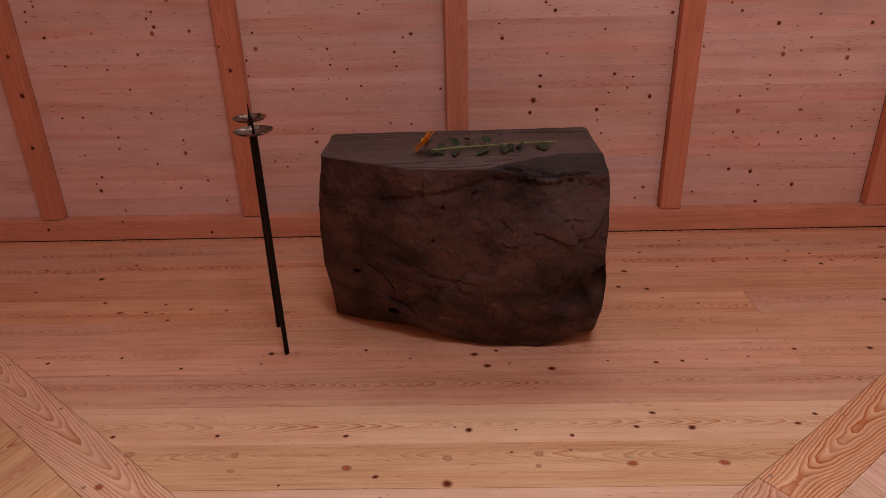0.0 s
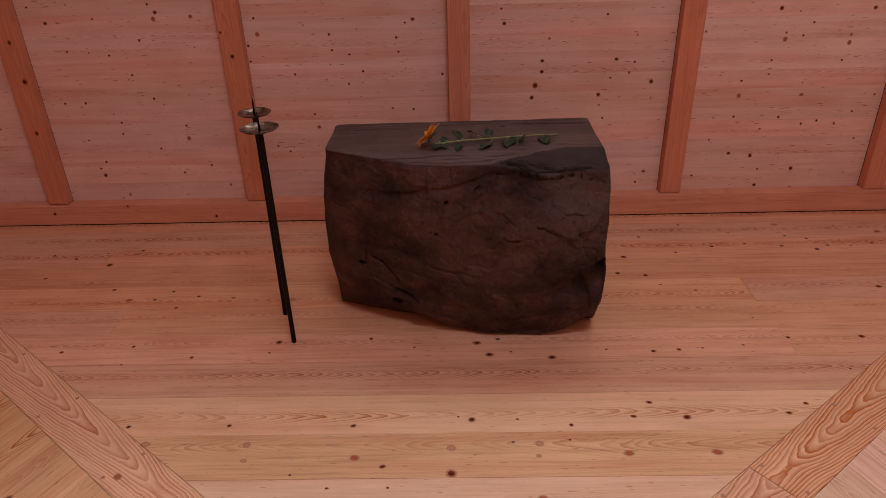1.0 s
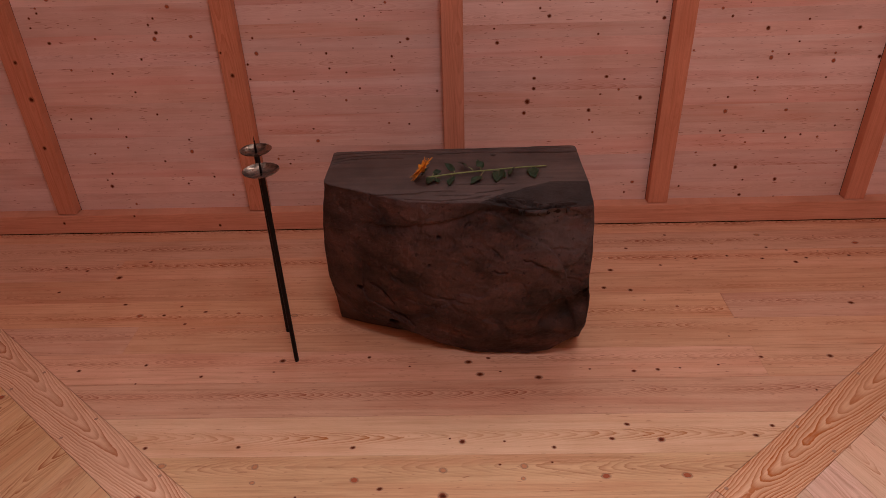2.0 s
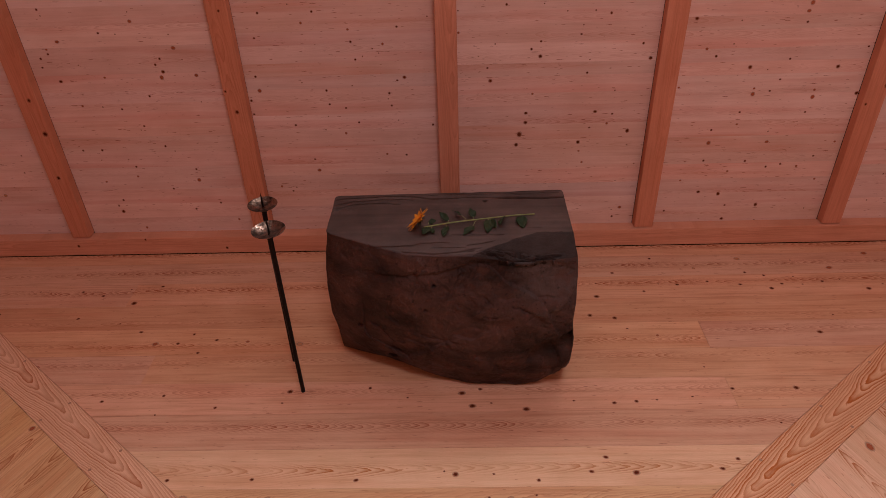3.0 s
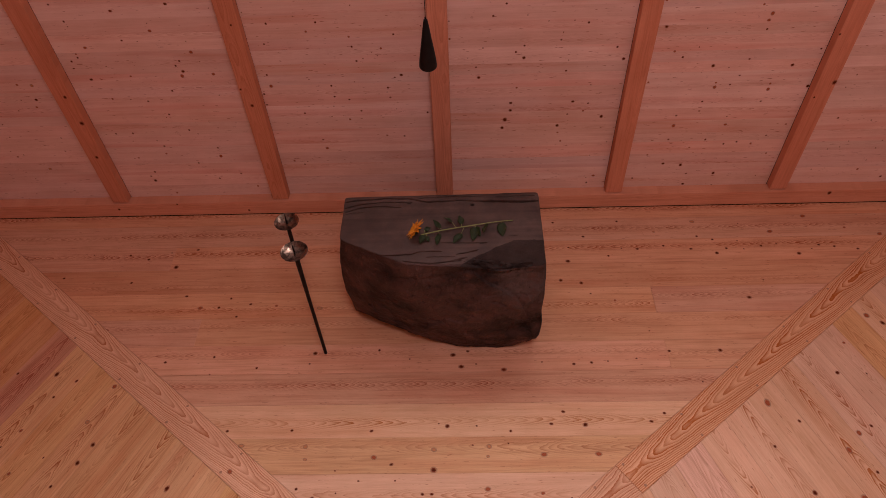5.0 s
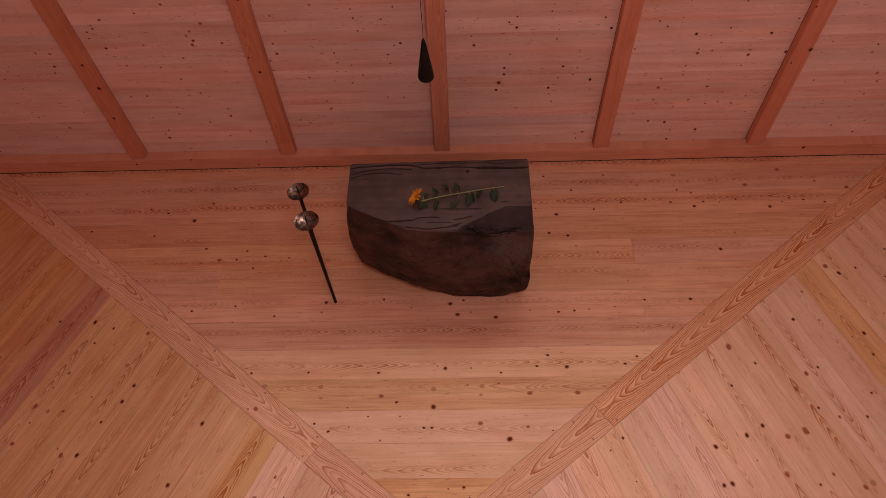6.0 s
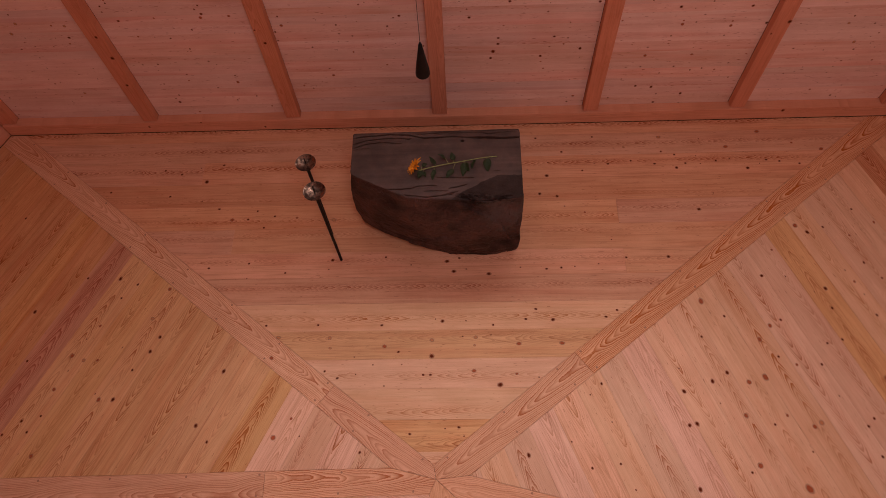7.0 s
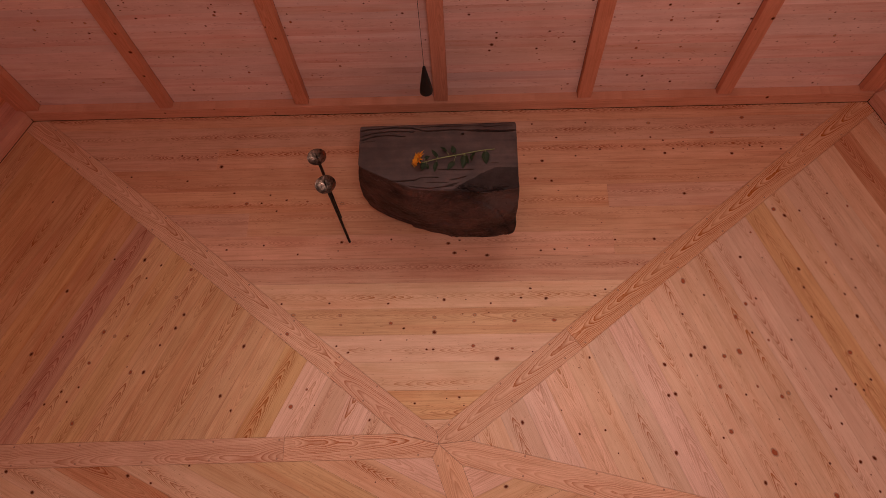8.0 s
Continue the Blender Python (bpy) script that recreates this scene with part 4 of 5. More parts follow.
def blade(length, width, curl, fold, teeth=0.0, thick=0.0006, nl=10, nw=4):
    """A leaf or petal: grows along local x from the origin, z up, pointed at its tip."""
    bm = bmesh.new()
    layers = []
    for side in (0, 1):
        rows = []
        for i in range(nl + 1):
            t = i / nl
            half = width * 0.5 * (math.sin(math.pi * min(1, 0.06 + 0.94 * t) ** 0.72) ** 0.85) if t < 1 else 0.0004
            half = max(half, 0.0006) * (1 + teeth * math.sin(i * 3.1))
            row = []
            for k in range(-nw, nw + 1):
                s = k / nw
                row.append(bm.verts.new((length * t, half * s, curl * t * t * length + fold * abs(s) * half + (0.0015 + 0.06 * width * (width > 0.028)) * math.sin(9 * t + 3 * s) * abs(s) - side * thick)))
            rows.append(row)
        layers.append(rows)
    up, low = layers
    for i in range(nl):
        for k in range(2 * nw):
            bm.faces.new((up[i][k], up[i + 1][k], up[i + 1][k + 1], up[i][k + 1]))
            bm.faces.new((low[i][k], low[i][k + 1], low[i + 1][k + 1], low[i + 1][k]))
        for k in (0, 2 * nw):
            bm.faces.new((up[i][k], low[i][k], low[i + 1][k], up[i + 1][k]))
    bmesh.ops.recalc_face_normals(bm, faces=bm.faces)
    return bm


flower = new("sunflower")
flower.matrix_basis = pose(0, 0, 0.952)
tagged(flower, "cut yellow sunflower with long leafy stalk lying on stone", "flower")


def stalk_at(t):
    return Vector((-0.02 + 0.62 * t, 1.727 + 0.125 * t + 0.014 * math.sin(math.pi * t) + 0.003 * math.sin(9 * t), 0.006 * (1 - t) ** 2 + 0.0055 + 0.004 * math.sin(math.pi * t)))


stalk = part("stalk", tube([stalk_at(i / 30) for i in range(31)], lambda t: 0.0042 - 0.0009 * t), STALK, flower, "pale green stalk", smooth=True)
# flower head: faces along -x, a little up
head = Matrix.Translation((-0.048, 1.742, 0.047)) @ Euler((0, radians(-52), radians(-9))).to_matrix().to_4x4()
part("flower_disc", turned([(0, 0.010), (0.008, 0.0095), (0.014, 0.006), (0.016, 0.0), (0.012, -0.006), (0.005, -0.012), (0, -0.014)], 18), DISC, flower, "brown-gold centre", head, smooth=True)
for ring_i, (count, length, lift) in enumerate(((14, 0.070, 12), (11, 0.060, 30))):
    for k in range(count):
        a = 360 / count * k + ring_i * 9 + random.uniform(-5, 5)
        m = head @ Matrix.Rotation(radians(a), 4, "Z") @ Matrix.Translation((0.012, 0, 0.001)) @ Matrix.Rotation(radians(-lift + random.uniform(-9, 9)), 4, "Y")
        part("petal", blade(length * random.uniform(0.88, 1.1), random.uniform(0.019, 0.023), -0.10, 0.3, nl=6, nw=2), PETAL, flower, place=m, smooth=True)
for k in range(9):
    m = head @ Matrix.Rotation(radians(40 * k), 4, "Z") @ Matrix.Translation((0.008, 0, -0.008)) @ Matrix.Rotation(radians(12), 4, "Y")
    part("sepal", blade(0.026, 0.010, -0.1, 0.2, nl=5, nw=2), GREEN, flower, place=m, smooth=True)


def leaf(t, foot, tip, width, rise, roll=0.0, curl=0.0):
    """A heart-shaped leaf from its foot to its tip (x and y), on a short stem from the stalk at t; rise: how high the tip stands."""
    root = stalk_at(t)
    start = Vector((*foot, 0.008 + 0.25 * max(0, rise)))
    end = Vector((*tip, 0.004 + max(0, rise)))
    part("leaf_stem", tube([root, root.lerp(start, 0.5) + Vector((0, 0, 0.003)), start], lambda s: 0.0015, 6), STALK, flower, smooth=True)
    d = end - start
    m = Matrix.Translation(start) @ Euler((radians(roll), -math.atan2(d.z, d.xy.length), math.atan2(d.y, d.x))).to_matrix().to_4x4()
    part("leaf", blade(d.length, width, curl, 0.16, 0.05), GREEN, flower, place=m, smooth=True)


leaf(0.03, (0.004, 1.770), (0.046, 1.786), 0.034, 0.018, 25)
leaf(0.02, (0.000, 1.728), (-0.024, 1.652), 0.050, 0.012, -10)
leaf(0.06, (0.020, 1.715), (0.034, 1.670), 0.030, 0.006, 10)
leaf(0.22, (0.112, 1.780), (0.060, 1.830), 0.034, 0.050, -30, -0.2)
leaf(0.19, (0.102, 1.735), (0.086, 1.640), 0.044, 0.004, 15)
leaf(0.38, (0.188, 1.836), (0.138, 1.872), 0.036, 0.034, 30, -0.15)
leaf(0.44, (0.252, 1.815), (0.240, 1.872), 0.046, 0.048, 10, -0.2)
leaf(0.47, (0.249, 1.735), (0.194, 1.654), 0.048, 0.003, 0)
leaf(0.57, (0.338, 1.790), (0.327, 1.670), 0.058, 0.003, -12)
leaf(0.58, (0.348, 1.788), (0.376, 1.708), 0.048, 0.010, 35)
leaf(0.70, (0.420, 1.820), (0.396, 1.735), 0.044, 0.012, 40)
leaf(0.87, (0.520, 1.826), (0.524, 1.708), 0.066, 0.004, 5)


# ---- knots of the floor and of the north wall ----
floor_knots((-3.83, 1.93, 0.014, "d"), (-3.75, 2.91, 0.014, "d"), (-3.67, 0.36, 0.021, "d"), (-3.64, -0.67, 0.021, "d"), (-3.47, 0.97, 0.021, "d"), (-3.44, -0.10, 0.014, "d"), (-3.41, 0.52, 0.014, "d"), (-3.37, -0.84, 0.021, "d"))
floor_knots((-3.31, 0.01, 0.014, "d"), (-3.24, -0.08, 0.014, "d"), (-3.16, 0.05, 0.014, "d"), (-3.15, -0.27, 0.021, "m"), (-3.11, 0.27, 0.021, "m"), (-3.07, 1.29, 0.014, "d"), (-3.07, 2.20, 0.014, "d"), (-3.03, 0.43, 0.008, "d"))
floor_knots((-3.03, 0.56, 0.021, "m"), (-2.94, 0.71, 0.008, "d"), (-2.92, 0.52, 0.021, "f"), (-2.90, 2.45, 0.008, "d"), (-2.85, 0.83, 0.014, "m"), (-2.80, 0.52, 0.014, "m"), (-2.77, 1.28, 0.021, "d"), (-2.75, 0.23, 0.008, "d"))
floor_knots((-2.72, 1.09, 0.014, "d"), (-2.71, 0.18, 0.021, "m"), (-2.61, 0.63, 0.008, "d"), (-2.60, 1.22, 0.014, "d"), (-2.59, 0.18, 0.021, "d"), (-2.58, 2.44, 0.014, "d"), (-2.57, -0.71, 0.021, "d"), (-2.48, 2.14, 0.014, "d"))
floor_knots((-2.48, 0.43, 0.014, "d"), (-2.41, 2.39, 0.014, "d"), (-2.40, 0.89, 0.021, "f"), (-2.36, -0.77, 0.014, "d"), (-2.36, 0.59, 0.021, "d"), (-2.30, 1.17, 0.021, "m"), (-2.30, 0.72, 0.021, "d"), (-2.23, 2.46, 0.008, "d"))
floor_knots((-2.16, 2.08, 0.008, "d"), (-2.16, 2.90, 0.008, "d"), (-2.15, 2.30, 0.027, "d"), (-2.05, -0.63, 0.014, "d"), (-2.01, 2.49, 0.014, "d"), (-1.98, 1.37, 0.014, "d"), (-1.98, 1.99, 0.014, "d"), (-1.86, -0.04, 0.021, "d"))
floor_knots((-1.84, 1.87, 0.021, "m"), (-1.75, -0.17, 0.014, "d"), (-1.70, 0.41, 0.021, "d"), (-1.69, 1.87, 0.014, "d"), (-1.62, 1.26, 0.008, "d"), (-1.62, 1.41, 0.014, "d"), (-1.61, 1.96, 0.014, "d"), (-1.53, 1.78, 0.014, "d"))
floor_knots((-1.44, 1.90, 0.014, "d"), (-1.39, 0.81, 0.014, "d"), (-1.31, 0.52, 0.021, "m"), (-1.28, 1.31, 0.014, "d"), (-1.27, 0.70, 0.021, "f"), (-1.23, 1.88, 0.014, "m"), (-1.22, -0.14, 0.027, "m"), (-1.09, 0.01, 0.014, "m"))
floor_knots((-1.01, -0.13, 0.008, "d"), (-0.94, 0.81, 0.014, "d"), (-0.89, 1.34, 0.008, "d"), (-0.88, 1.85, 0.021, "f"), (-0.86, 1.43, 0.021, "d"), (-0.85, 0.40, 0.014, "d"), (-0.83, 0.69, 0.021, "f"), (-0.82, 0.60, 0.014, "f"))
floor_knots((-0.74, 0.34, 0.014, "d"), (-0.69, -0.76, 0.008, "d"), (-0.61, 0.52, 0.008, "d"), (-0.59, 0.37, 0.008, "d"), (-0.52, -0.26, 0.014, "d"), (-0.45, 0.45, 0.008, "d"), (-0.45, -0.77, 0.008, "d"), (-0.39, 0.80, 0.014, "d"))
floor_knots((-0.38, 1.45, 0.014, "d"), (-0.36, 0.61, 0.021, "m"), (-0.24, 0.56, 0.014, "d"), (-0.21, 0.45, 0.008, "d"), (-0.15, 1.37, 0.008, "d"), (-0.13, -0.12, 0.014, "d"), (-0.03, 0.36, 0.014, "d"), (0.03, 0.36, 0.014, "d"))
floor_knots((0.04, 0.52, 0.027, "d"), (0.07, 0.85, 0.008, "d"), (0.13, 0.83, 0.021, "d"), (0.15, -0.08, 0.008, "d"), (0.17, 1.40, 0.021, "d"), (0.23, 1.30, 0.021, "d"), (0.26, -0.07, 0.014, "d"), (0.28, 1.43, 0.014, "d"))
floor_knots((0.30, 0.69, 0.008, "d"), (0.30, -0.14, 0.008, "d"), (0.33, 0.83, 0.008, "d"), (0.34, 1.32, 0.008, "d"), (0.39, 0.39, 0.021, "m"), (0.40, 0.61, 0.014, "f"), (0.41, 0.68, 0.021, "f"), (0.54, 1.27, 0.021, "d"))
floor_knots((0.54, 0.70, 0.008, "d"), (0.56, 0.79, 0.014, "d"), (0.60, 0.27, 0.027, "d"), (0.64, -0.81, 0.021, "d"), (0.74, 0.36, 0.014, "m"), (0.77, 0.62, 0.021, "m"), (0.80, -0.29, 0.021, "d"), (0.82, 1.33, 0.008, "d"))
floor_knots((0.84, 0.84, 0.014, "d"), (0.92, 0.33, 0.008, "d"), (0.93, 0.93, 0.014, "d"), (0.94, 2.36, 0.008, "d"), (1.04, 2.73, 0.014, "d"), (1.04, 2.09, 0.021, "d"), (1.05, 1.31, 0.014, "d"), (1.07, 0.83, 0.021, "d"))
floor_knots((1.12, 2.29, 0.021, "d"), (1.13, 0.62, 0.021, "m"), (1.14, 2.44, 0.008, "d"), (1.14, -0.19, 0.008, "d"), (1.18, 1.32, 0.014, "d"), (1.20, 2.06, 0.021, "d"), (1.26, 1.95, 0.008, "d"), (1.28, -0.39, 0.014, "d"))
floor_knots((1.28, 2.56, 0.014, "d"), (1.30, 1.33, 0.008, "d"), (1.32, 0.18, 0.008, "d"), (1.42, 0.27, 0.014, "d"), (1.44, 1.88, 0.014, "m"), (1.46, 2.34, 0.014, "d"), (1.47, -0.04, 0.008, "d"), (1.50, -0.36, 0.014, "d"))
floor_knots((1.51, 1.35, 0.008, "d"), (1.52, 0.85, 0.014, "d"), (1.58, 2.42, 0.008, "d"), (1.59, 2.73, 0.014, "d"), (1.59, -0.55, 0.008, "d"), (1.62, 0.91, 0.014, "d"), (1.65, 1.59, 0.008, "d"), (1.71, 2.41, 0.014, "d"))
floor_knots((1.76, 1.41, 0.014, "d"), (1.77, -0.75, 0.008, "d"), (1.88, 2.60, 0.014, "f"), (1.93, 2.44, 0.014, "d"), (1.94, 1.15, 0.008, "d"), (2.06, 0.39, 0.008, "d"), (2.07, 0.20, 0.021, "d"), (2.07, -0.07, 0.021, "d"))
floor_knots((2.07, -0.55, 0.021, "d"), (2.13, -0.06, 0.021, "d"), (2.13, 1.41, 0.021, "d"), (2.15, 2.40, 0.014, "d"), (2.23, 2.71, 0.021, "f"), (2.23, 2.54, 0.014, "d"), (2.29, 0.66, 0.014, "d"), (2.31, 0.28, 0.021, "d"))
floor_knots((2.34, 0.98, 0.027, "m"), (2.35, 2.35, 0.021, "d"), (2.35, 2.50, 0.014, "d"), (2.44, 2.40, 0.014, "d"), (2.44, 0.35, 0.021, "d"), (2.48, 1.89, 0.021, "d"), (2.48, -0.43, 0.014, "d"), (2.51, 0.84, 0.014, "d"))
floor_knots((2.52, 0.00, 0.021, "m"), (2.55, -0.38, 0.027, "m"), (2.55, 2.48, 0.008, "d"), (2.58, 2.39, 0.008, "d"), (2.60, 0.27, 0.027, "m"), (2.61, 2.68, 0.008, "d"), (2.64, 2.06, 0.008, "d"), (2.73, 2.42, 0.014, "d"))
floor_knots((2.73, -0.07, 0.014, "d"), (2.74, 0.31, 0.034, "m"), (2.76, 0.63, 0.021, "m"), (2.76, -0.79, 0.021, "d"), (2.85, 2.58, 0.021, "m"), (2.86, 2.44, 0.008, "d"), (2.87, 0.75, 0.021, "m"), (2.88, -0.55, 0.034, "m"))
floor_knots((2.88, 0.48, 0.014, "d"), (2.90, 1.21, 0.021, "d"), (2.97, 0.80, 0.014, "d"), (3.00, -0.80, 0.014, "d"), (3.01, 2.33, 0.021, "d"), (3.03, -0.09, 0.021, "m"), (3.04, 1.46, 0.014, "m"), (3.09, -0.06, 0.027, "f"))
floor_knots((3.10, 1.20, 0.008, "d"), (3.13, 2.38, 0.008, "d"), (3.18, 2.75, 0.021, "m"), (3.20, 2.42, 0.014, "d"), (3.21, 0.41, 0.014, "d"), (3.28, 0.15, 0.008, "d"), (3.30, 1.70, 0.027, "m"), (3.30, 0.59, 0.014, "d"))
floor_knots((3.31, 1.05, 0.008, "d"), (3.31, -0.89, 0.027, "m"), (3.31, -0.64, 0.014, "d"), (3.32, 2.40, 0.014, "d"), (3.39, 1.63, 0.021, "d"), (3.41, 1.08, 0.021, "d"), (3.42, 0.90, 0.014, "d"), (3.43, 0.62, 0.014, "d"))
floor_knots((3.44, -0.09, 0.014, "d"), (3.48, 2.61, 0.014, "m"), (3.48, -0.32, 0.014, "d"), (3.50, 2.37, 0.014, "d"), (3.50, -0.03, 0.014, "d"), (3.54, 1.68, 0.014, "d"), (3.56, -0.63, 0.021, "d"), (3.62, -0.73, 0.008, "d"))
floor_knots((3.62, 1.25, 0.008, "d"), (3.66, -0.86, 0.014, "d"), (3.67, 1.14, 0.014, "m"), (3.67, 0.01, 0.014, "d"), (3.68, -0.60, 0.021, "d"), (3.69, 0.29, 0.027, "m"), (3.72, 1.02, 0.008, "d"), (3.73, -0.04, 0.014, "d"))
floor_knots((3.74, 2.53, 0.021, "m"), (3.75, 1.59, 0.014, "m"), (3.77, 0.83, 0.014, "d"), (3.80, 1.32, 0.014, "d"), (3.81, 0.05, 0.014, "d"), (3.83, 0.62, 0.021, "d"), (3.84, 1.86, 0.014, "d"), (3.88, 0.89, 0.014, "d"))
floor_knots((3.91, 1.17, 0.014, "d"), (3.96, 0.35, 0.014, "d"), (4.00, 1.72, 0.014, "m"), (4.18, 1.30, 0.014, "d"))
wall_knots((-2.62, 1.48, 0.0105, "d"), (-2.61, 1.54, 0.0105, "d"), (-2.57, 1.99, 0.0105, "d"), (-2.55, 1.60, 0.0105, "m"), (-2.55, 1.57, 0.0105, "d"), (-2.55, 0.86, 0.0105, "d"), (-2.53, 1.38, 0.017, "d"), (-2.52, 1.86, 0.0105, "d"))
wall_knots((-2.51, 1.82, 0.006, "d"), (-2.46, 1.65, 0.017, "m"), (-2.46, 0.60, 0.0105, "m"), (-2.44, 0.78, 0.006, "d"), (-2.44, 1.20, 0.0105, "m"), (-2.43, 0.39, 0.0105, "d"), (-2.41, 0.86, 0.0105, "d"), (-2.41, 0.34, 0.017, "d"))
wall_knots((-2.38, 0.44, 0.0105, "d"), (-2.37, 1.49, 0.006, "d"), (-2.30, 1.19, 0.006, "d"), (-2.27, 0.19, 0.0105, "m"), (-2.26, 0.14, 0.0105, "d"), (-2.24, 0.78, 0.006, "d"), (-2.22, 1.40, 0.0105, "m"), (-2.21, 0.64, 0.0105, "m"))
wall_knots((-2.20, 0.72, 0.0105, "d"), (-2.20, 1.30, 0.017, "d"), (-2.17, 1.17, 0.0105, "d"), (-2.17, 1.70, 0.0105, "d"), (-2.16, 1.93, 0.017, "d"), (-2.08, 1.01, 0.006, "d"), (-2.06, 1.69, 0.006, "d"), (-2.05, 1.04, 0.0105, "d"))
wall_knots((-1.97, 0.53, 0.0105, "d"), (-1.95, 1.26, 0.0105, "d"), (-1.94, 1.77, 0.017, "m"), (-1.94, 0.88, 0.0105, "d"), (-1.94, 1.83, 0.006, "d"), (-1.88, 0.84, 0.006, "d"), (-1.85, 1.48, 0.0105, "d"), (-1.84, 0.35, 0.0105, "d"))
wall_knots((-1.83, 1.39, 0.017, "m"), (-1.81, 1.43, 0.017, "d"), (-1.81, 1.52, 0.0105, "d"), (-1.76, 1.97, 0.017, "d"), (-1.76, 0.69, 0.0105, "d"), (-1.76, 0.60, 0.017, "m"), (-1.71, 1.68, 0.006, "d"), (-1.66, 1.51, 0.006, "d"))
wall_knots((-1.64, 0.40, 0.0105, "d"), (-1.60, 1.21, 0.006, "d"), (-1.59, 1.40, 0.017, "m"), (-1.54, 2.00, 0.006, "d"), (-1.53, 0.25, 0.0105, "m"), (-1.47, 1.93, 0.006, "d"), (-1.26, 1.68, 0.0105, "d"), (-1.25, 1.21, 0.0105, "d"))
wall_knots((-1.25, 1.89, 0.006, "d"), (-1.25, 1.11, 0.0105, "d"), (-1.19, 1.38, 0.0105, "d"), (-1.18, 1.28, 0.017, "m"), (-1.15, 1.64, 0.0105, "d"), (-1.15, 0.53, 0.0105, "m"), (-1.10, 1.80, 0.0105, "d"), (-1.07, 0.49, 0.0105, "d"))
wall_knots((-1.04, 0.52, 0.006, "d"), (-0.97, 1.02, 0.0105, "d"), (-0.90, 1.85, 0.006, "d"), (-0.88, 1.33, 0.006, "d"), (-0.87, 0.75, 0.0105, "d"), (-0.85, 0.66, 0.017, "m"), (-0.83, 1.73, 0.0105, "m"), (-0.76, 0.98, 0.006, "d"))
wall_knots((-0.75, 1.80, 0.0105, "d"), (-0.73, 1.08, 0.006, "d"), (-0.72, 1.27, 0.0105, "d"), (-0.71, 1.17, 0.0105, "d"), (-0.62, 0.95, 0.0105, "m"), (-0.60, 1.14, 0.0105, "d"), (-0.54, 1.30, 0.006, "d"), (-0.53, 1.68, 0.0105, "m"))
wall_knots((-0.52, 1.03, 0.0105, "d"), (-0.52, 1.60, 0.0105, "d"), (-0.50, 1.48, 0.0105, "d"), (-0.49, 1.92, 0.006, "d"), (-0.45, 1.50, 0.006, "d"), (-0.38, 1.55, 0.006, "d"), (-0.34, 0.78, 0.0105, "m"), (-0.34, 1.52, 0.006, "d"))
wall_knots((-0.31, 1.58, 0.0105, "m"), (-0.30, 1.20, 0.006, "d"), (-0.29, 1.24, 0.0105, "d"), (-0.28, 1.15, 0.0105, "d"), (-0.24, 1.04, 0.006, "d"), (-0.23, 1.33, 0.0105, "d"), (-0.21, 1.69, 0.0105, "d"), (-0.20, 0.77, 0.0105, "d"))
wall_knots((-0.18, 1.35, 0.017, "d"), (-0.01, 1.75, 0.006, "d"), (-0.00, 1.00, 0.0105, "d"), (0.19, 1.64, 0.0105, "m"), (0.19, 1.78, 0.006, "d"), (0.32, 1.48, 0.006, "d"), (0.38, 1.40, 0.0105, "d"), (0.40, 1.31, 0.017, "d"))
wall_knots((0.43, 1.56, 0.006, "d"), (0.50, 1.81, 0.0105, "d"), (0.59, 0.83, 0.017, "d"), (0.59, 1.90, 0.0105, "d"), (0.61, 0.91, 0.022, "d"), (0.65, 1.00, 0.017, "d"), (0.65, 1.07, 0.017, "d"), (0.67, 1.52, 0.0105, "d"))
wall_knots((0.69, 1.21, 0.0105, "m"), (0.73, 1.57, 0.0105, "d"), (0.73, 1.47, 0.017, "d"), (0.74, 1.81, 0.006, "d"), (0.89, 1.76, 0.006, "d"), (0.99, 1.61, 0.0105, "d"), (1.00, 1.67, 0.006, "d"), (1.03, 0.84, 0.017, "d"))
wall_knots((1.04, 0.77, 0.0105, "m"), (1.05, 1.35, 0.0105, "d"), (1.06, 1.44, 0.006, "d"), (1.07, 1.76, 0.006, "d"), (1.07, 0.68, 0.0105, "m"), (1.10, 0.95, 0.0105, "d"), (1.13, 1.07, 0.017, "d"), (1.17, 1.74, 0.0105, "d"))
wall_knots((1.22, 0.98, 0.0105, "m"), (1.25, 1.22, 0.006, "d"), (1.25, 1.05, 0.0105, "d"), (1.33, 0.27, 0.006, "d"), (1.33, 0.52, 0.006, "d"), (1.34, 0.21, 0.0105, "d"), (1.35, 1.92, 0.022, "d"), (1.37, 0.92, 0.017, "d"))
wall_knots((1.38, 0.81, 0.006, "d"), (1.39, 0.29, 0.017, "m"), (1.40, 1.54, 0.0105, "d"), (1.45, 0.66, 0.006, "d"), (1.46, 1.44, 0.017, "d"), (1.49, 0.40, 0.006, "d"), (1.68, 1.23, 0.0105, "m"), (1.68, 1.89, 0.0105, "m"))
wall_knots((1.72, 1.69, 0.017, "d"), (1.73, 0.25, 0.0105, "d"), (1.81, 0.51, 0.0105, "m"), (1.89, 1.44, 0.0105, "d"), (1.89, 1.44, 0.0105, "d"), (1.95, 0.67, 0.0105, "d"), (1.96, 0.41, 0.017, "d"), (1.96, 0.81, 0.017, "m"))
wall_knots((1.96, 0.91, 0.0105, "d"), (1.99, 1.52, 0.006, "d"), (2.01, 1.67, 0.006, "d"), (2.11, 0.39, 0.017, "d"), (2.13, 1.36, 0.017, "d"), (2.13, 0.95, 0.0105, "m"), (2.13, 1.04, 0.0105, "d"), (2.14, 0.58, 0.0105, "m"))
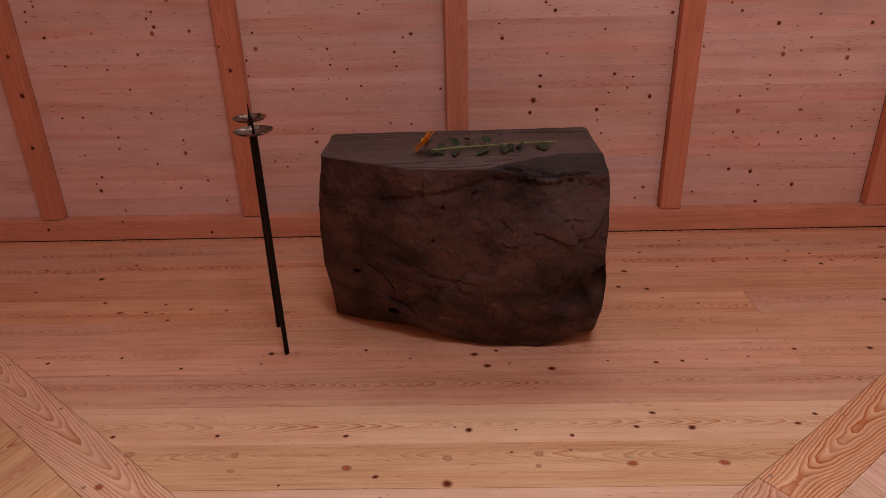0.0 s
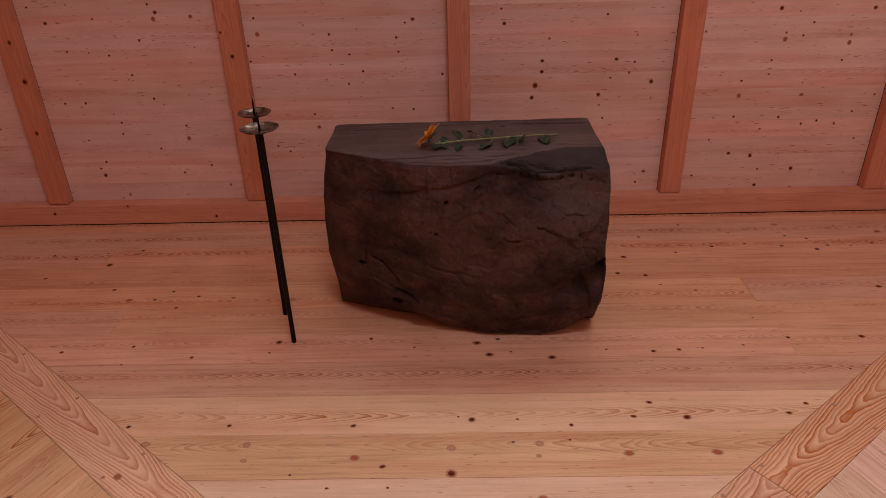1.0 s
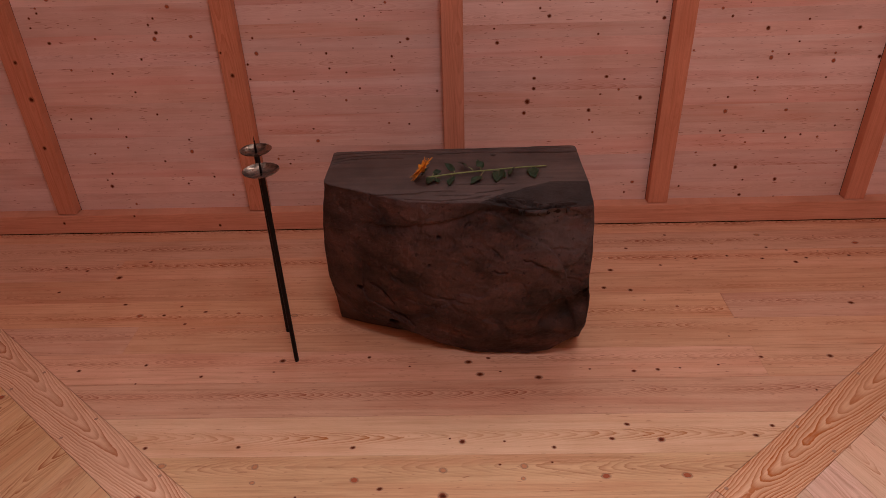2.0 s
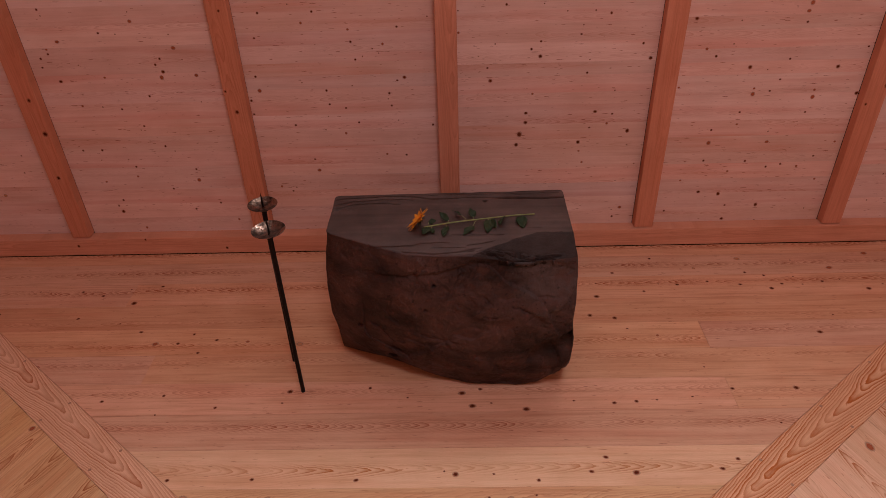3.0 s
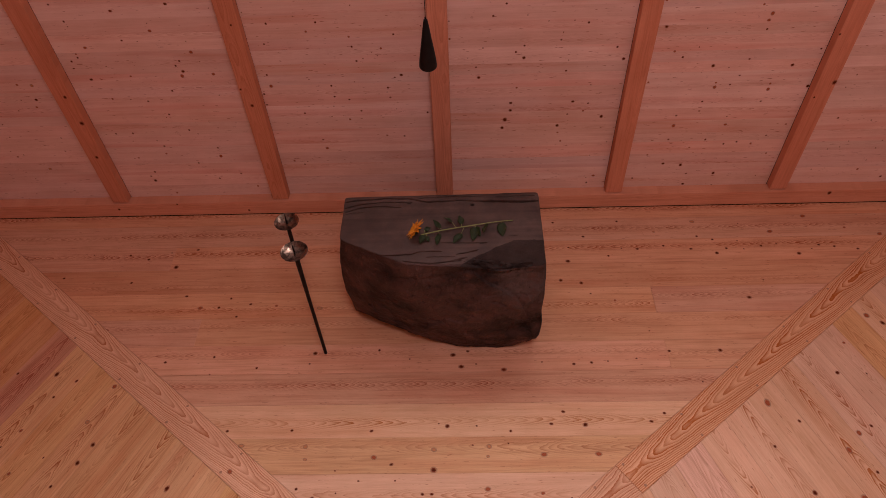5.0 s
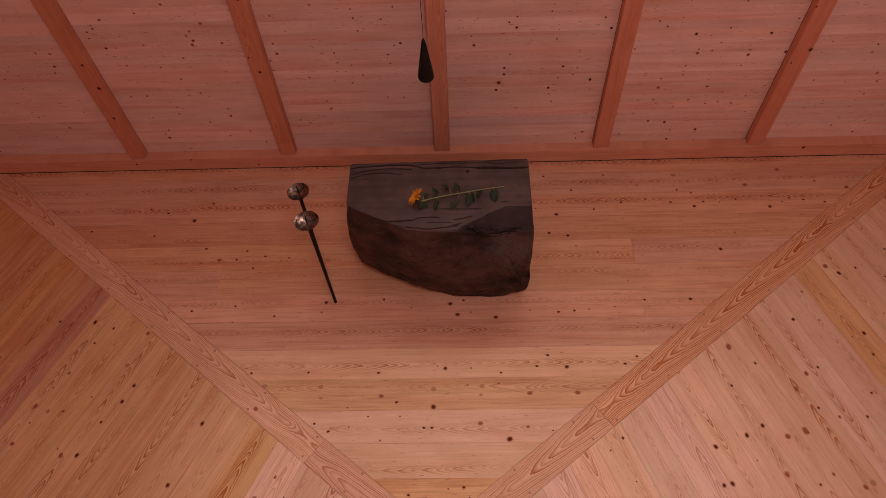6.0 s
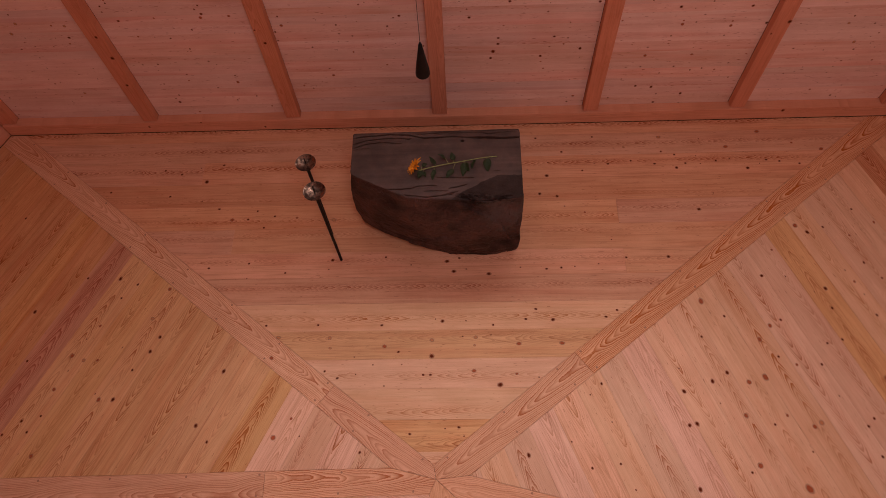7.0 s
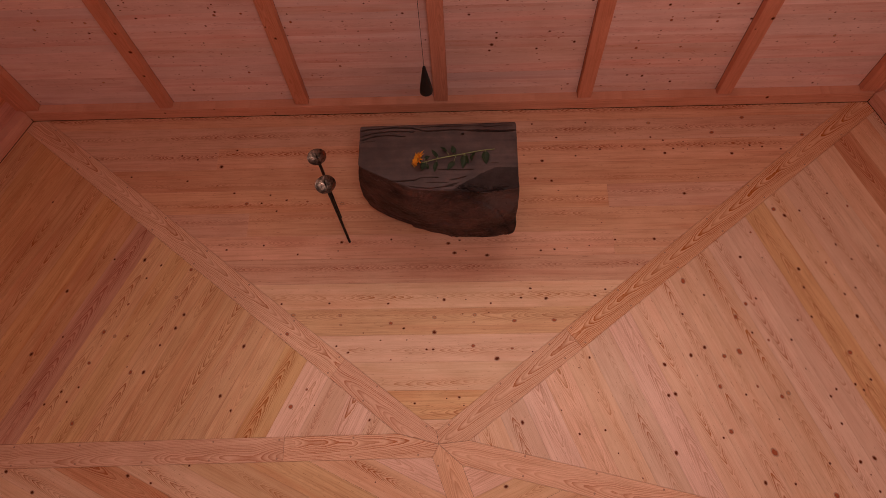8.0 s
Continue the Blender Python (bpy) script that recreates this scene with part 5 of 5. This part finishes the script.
wall_knots((2.18, 0.29, 0.0105, "d"), (2.18, 0.17, 0.017, "d"), (2.19, 1.21, 0.0105, "m"), (2.19, 1.17, 0.017, "m"), (2.25, 1.34, 0.006, "d"), (2.25, 0.66, 0.0105, "d"), (2.30, 1.19, 0.0105, "d"), (2.35, 1.84, 0.0105, "m"))
wall_knots((2.35, 1.27, 0.0105, "d"), (2.36, 0.89, 0.006, "d"), (2.37, 0.81, 0.017, "m"), (2.38, 1.41, 0.0105, "d"), (2.41, 0.61, 0.0105, "d"), (2.41, 0.29, 0.017, "d"), (2.42, 1.72, 0.017, "m"), (2.43, 1.77, 0.017, "m"))
wall_knots((2.43, 1.65, 0.0105, "d"), (2.43, 0.15, 0.0105, "d"), (2.51, 0.63, 0.0105, "d"), (2.58, 1.03, 0.0105, "d"), (2.60, 1.19, 0.0105, "m"), (2.60, 1.14, 0.017, "m"), (2.63, 0.61, 0.0105, "m"), (2.71, 1.35, 0.017, "d"))
wall_knots((2.73, 0.69, 0.0105, "d"), (2.77, 1.87, 0.0105, "m"), (2.78, 0.25, 0.006, "d"), (2.79, 0.50, 0.0105, "m"), (2.85, 0.80, 0.0105, "m"), (2.87, 1.48, 0.0105, "d"), (2.90, 0.16, 0.017, "d"), (2.91, 1.64, 0.0105, "d"))
wall_knots((-2.76, 0.68, 0.017, "d"), (-2.75, 1.28, 0.017, "d"), (-2.73, 1.03, 0.022, "d"), (-1.39, 1.31, 0.0105, "d"), (-1.34, 1.16, 0.017, "d"), (-1.32, 1.84, 0.0105, "d"), (2.89, 1.16, 0.017, "d"), (3.03, 1.24, 0.022, "d"))
wall_knots((-2.80, 0.09, 0.01365, "d"), (-1.64, 0.05, 0.01365, "d"), (3.42, 0.12, 0.0221, "d"), (3.85, 0.21, 0.01365, "d"))
wall_knots((-3.48, 1.51, 0.0105, "d"), (-3.41, 1.48, 0.0105, "d"), (-3.41, 1.38, 0.017, "f"), (-3.51, 1.27, 0.017, "f"), (-3.12, 1.35, 0.012, "m"), (-3.01, 1.34, 0.017, "f"), (-3.04, 1.21, 0.016, "d"), (-3.07, 1.14, 0.012, "m"))
wall_knots((-3.16, 1.21, 0.007, "d"), (-3.23, 1.11, 0.007, "d"), (-3.53, 1.09, 0.0105, "d"), (-3.42, 1.22, 0.007, "d"), (-3.39, 1.12, 0.007, "d"), (-3.43, 0.98, 0.007, "d"), (-3.44, 0.85, 0.007, "d"), (-3.51, 0.70, 0.007, "d"))
wall_knots((-3.48, 0.64, 0.012, "m"), (-3.42, 0.66, 0.007, "d"), (-3.02, 0.83, 0.007, "d"), (-3.27, 0.50, 0.017, "f"), (-4.03, 0.46, 0.0105, "d"), (-4.05, 0.33, 0.007, "d"), (-4.09, 0.21, 0.007, "d"), (-3.05, 0.69, 0.007, "d"))
wall_knots((-3.45, 0.39, 0.007, "d"), (3.59, 1.21, 0.0105, "d"), (3.58, 1.13, 0.017, "f"), (3.80, 1.12, 0.0105, "d"), (3.89, 1.01, 0.0105, "d"), (3.84, 0.97, 0.007, "d"), (3.73, 0.91, 0.017, "f"), (3.88, 0.89, 0.007, "d"))
wall_knots((3.77, 0.82, 0.0105, "d"), (3.51, 0.82, 0.007, "d"), (3.24, 0.85, 0.0105, "d"), (3.94, 0.84, 0.007, "d"), (3.73, 0.68, 0.0105, "d"), (4.00, 0.68, 0.012, "m"), (3.69, 0.61, 0.007, "d"), (3.67, 0.53, 0.007, "d"))
wall_knots((3.42, 0.61, 0.007, "d"), (3.65, 0.40, 0.007, "d"), (3.62, 0.30, 0.012, "m"), (3.37, 0.55, 0.007, "d"), (3.28, 0.53, 0.007, "d"), (3.89, 0.35, 0.007, "d"), (3.23, 0.31, 0.007, "d"), (3.91, 0.19, 0.007, "d"))
wall_knots((3.18, 1.14, 0.007, "d"), (3.22, 1.25, 0.007, "d"), (3.90, 1.21, 0.007, "d"), (2.93, 1.11, 0.0105, "d"))
floor_knots((3.01, 0.41, 0.014, "m"), (2.84, 0.00, 0.014, "m"), (2.97, -0.28, 0.010, "d"), (2.34, 0.10, 0.008, "d"), (0.04, 0.66, 0.021, "f"), (-0.35, 0.27, 0.008, "d"))
wall_knots((-1.70, 1.59, 0.017, "m"), (1.82, 1.49, 0.012, "m"))
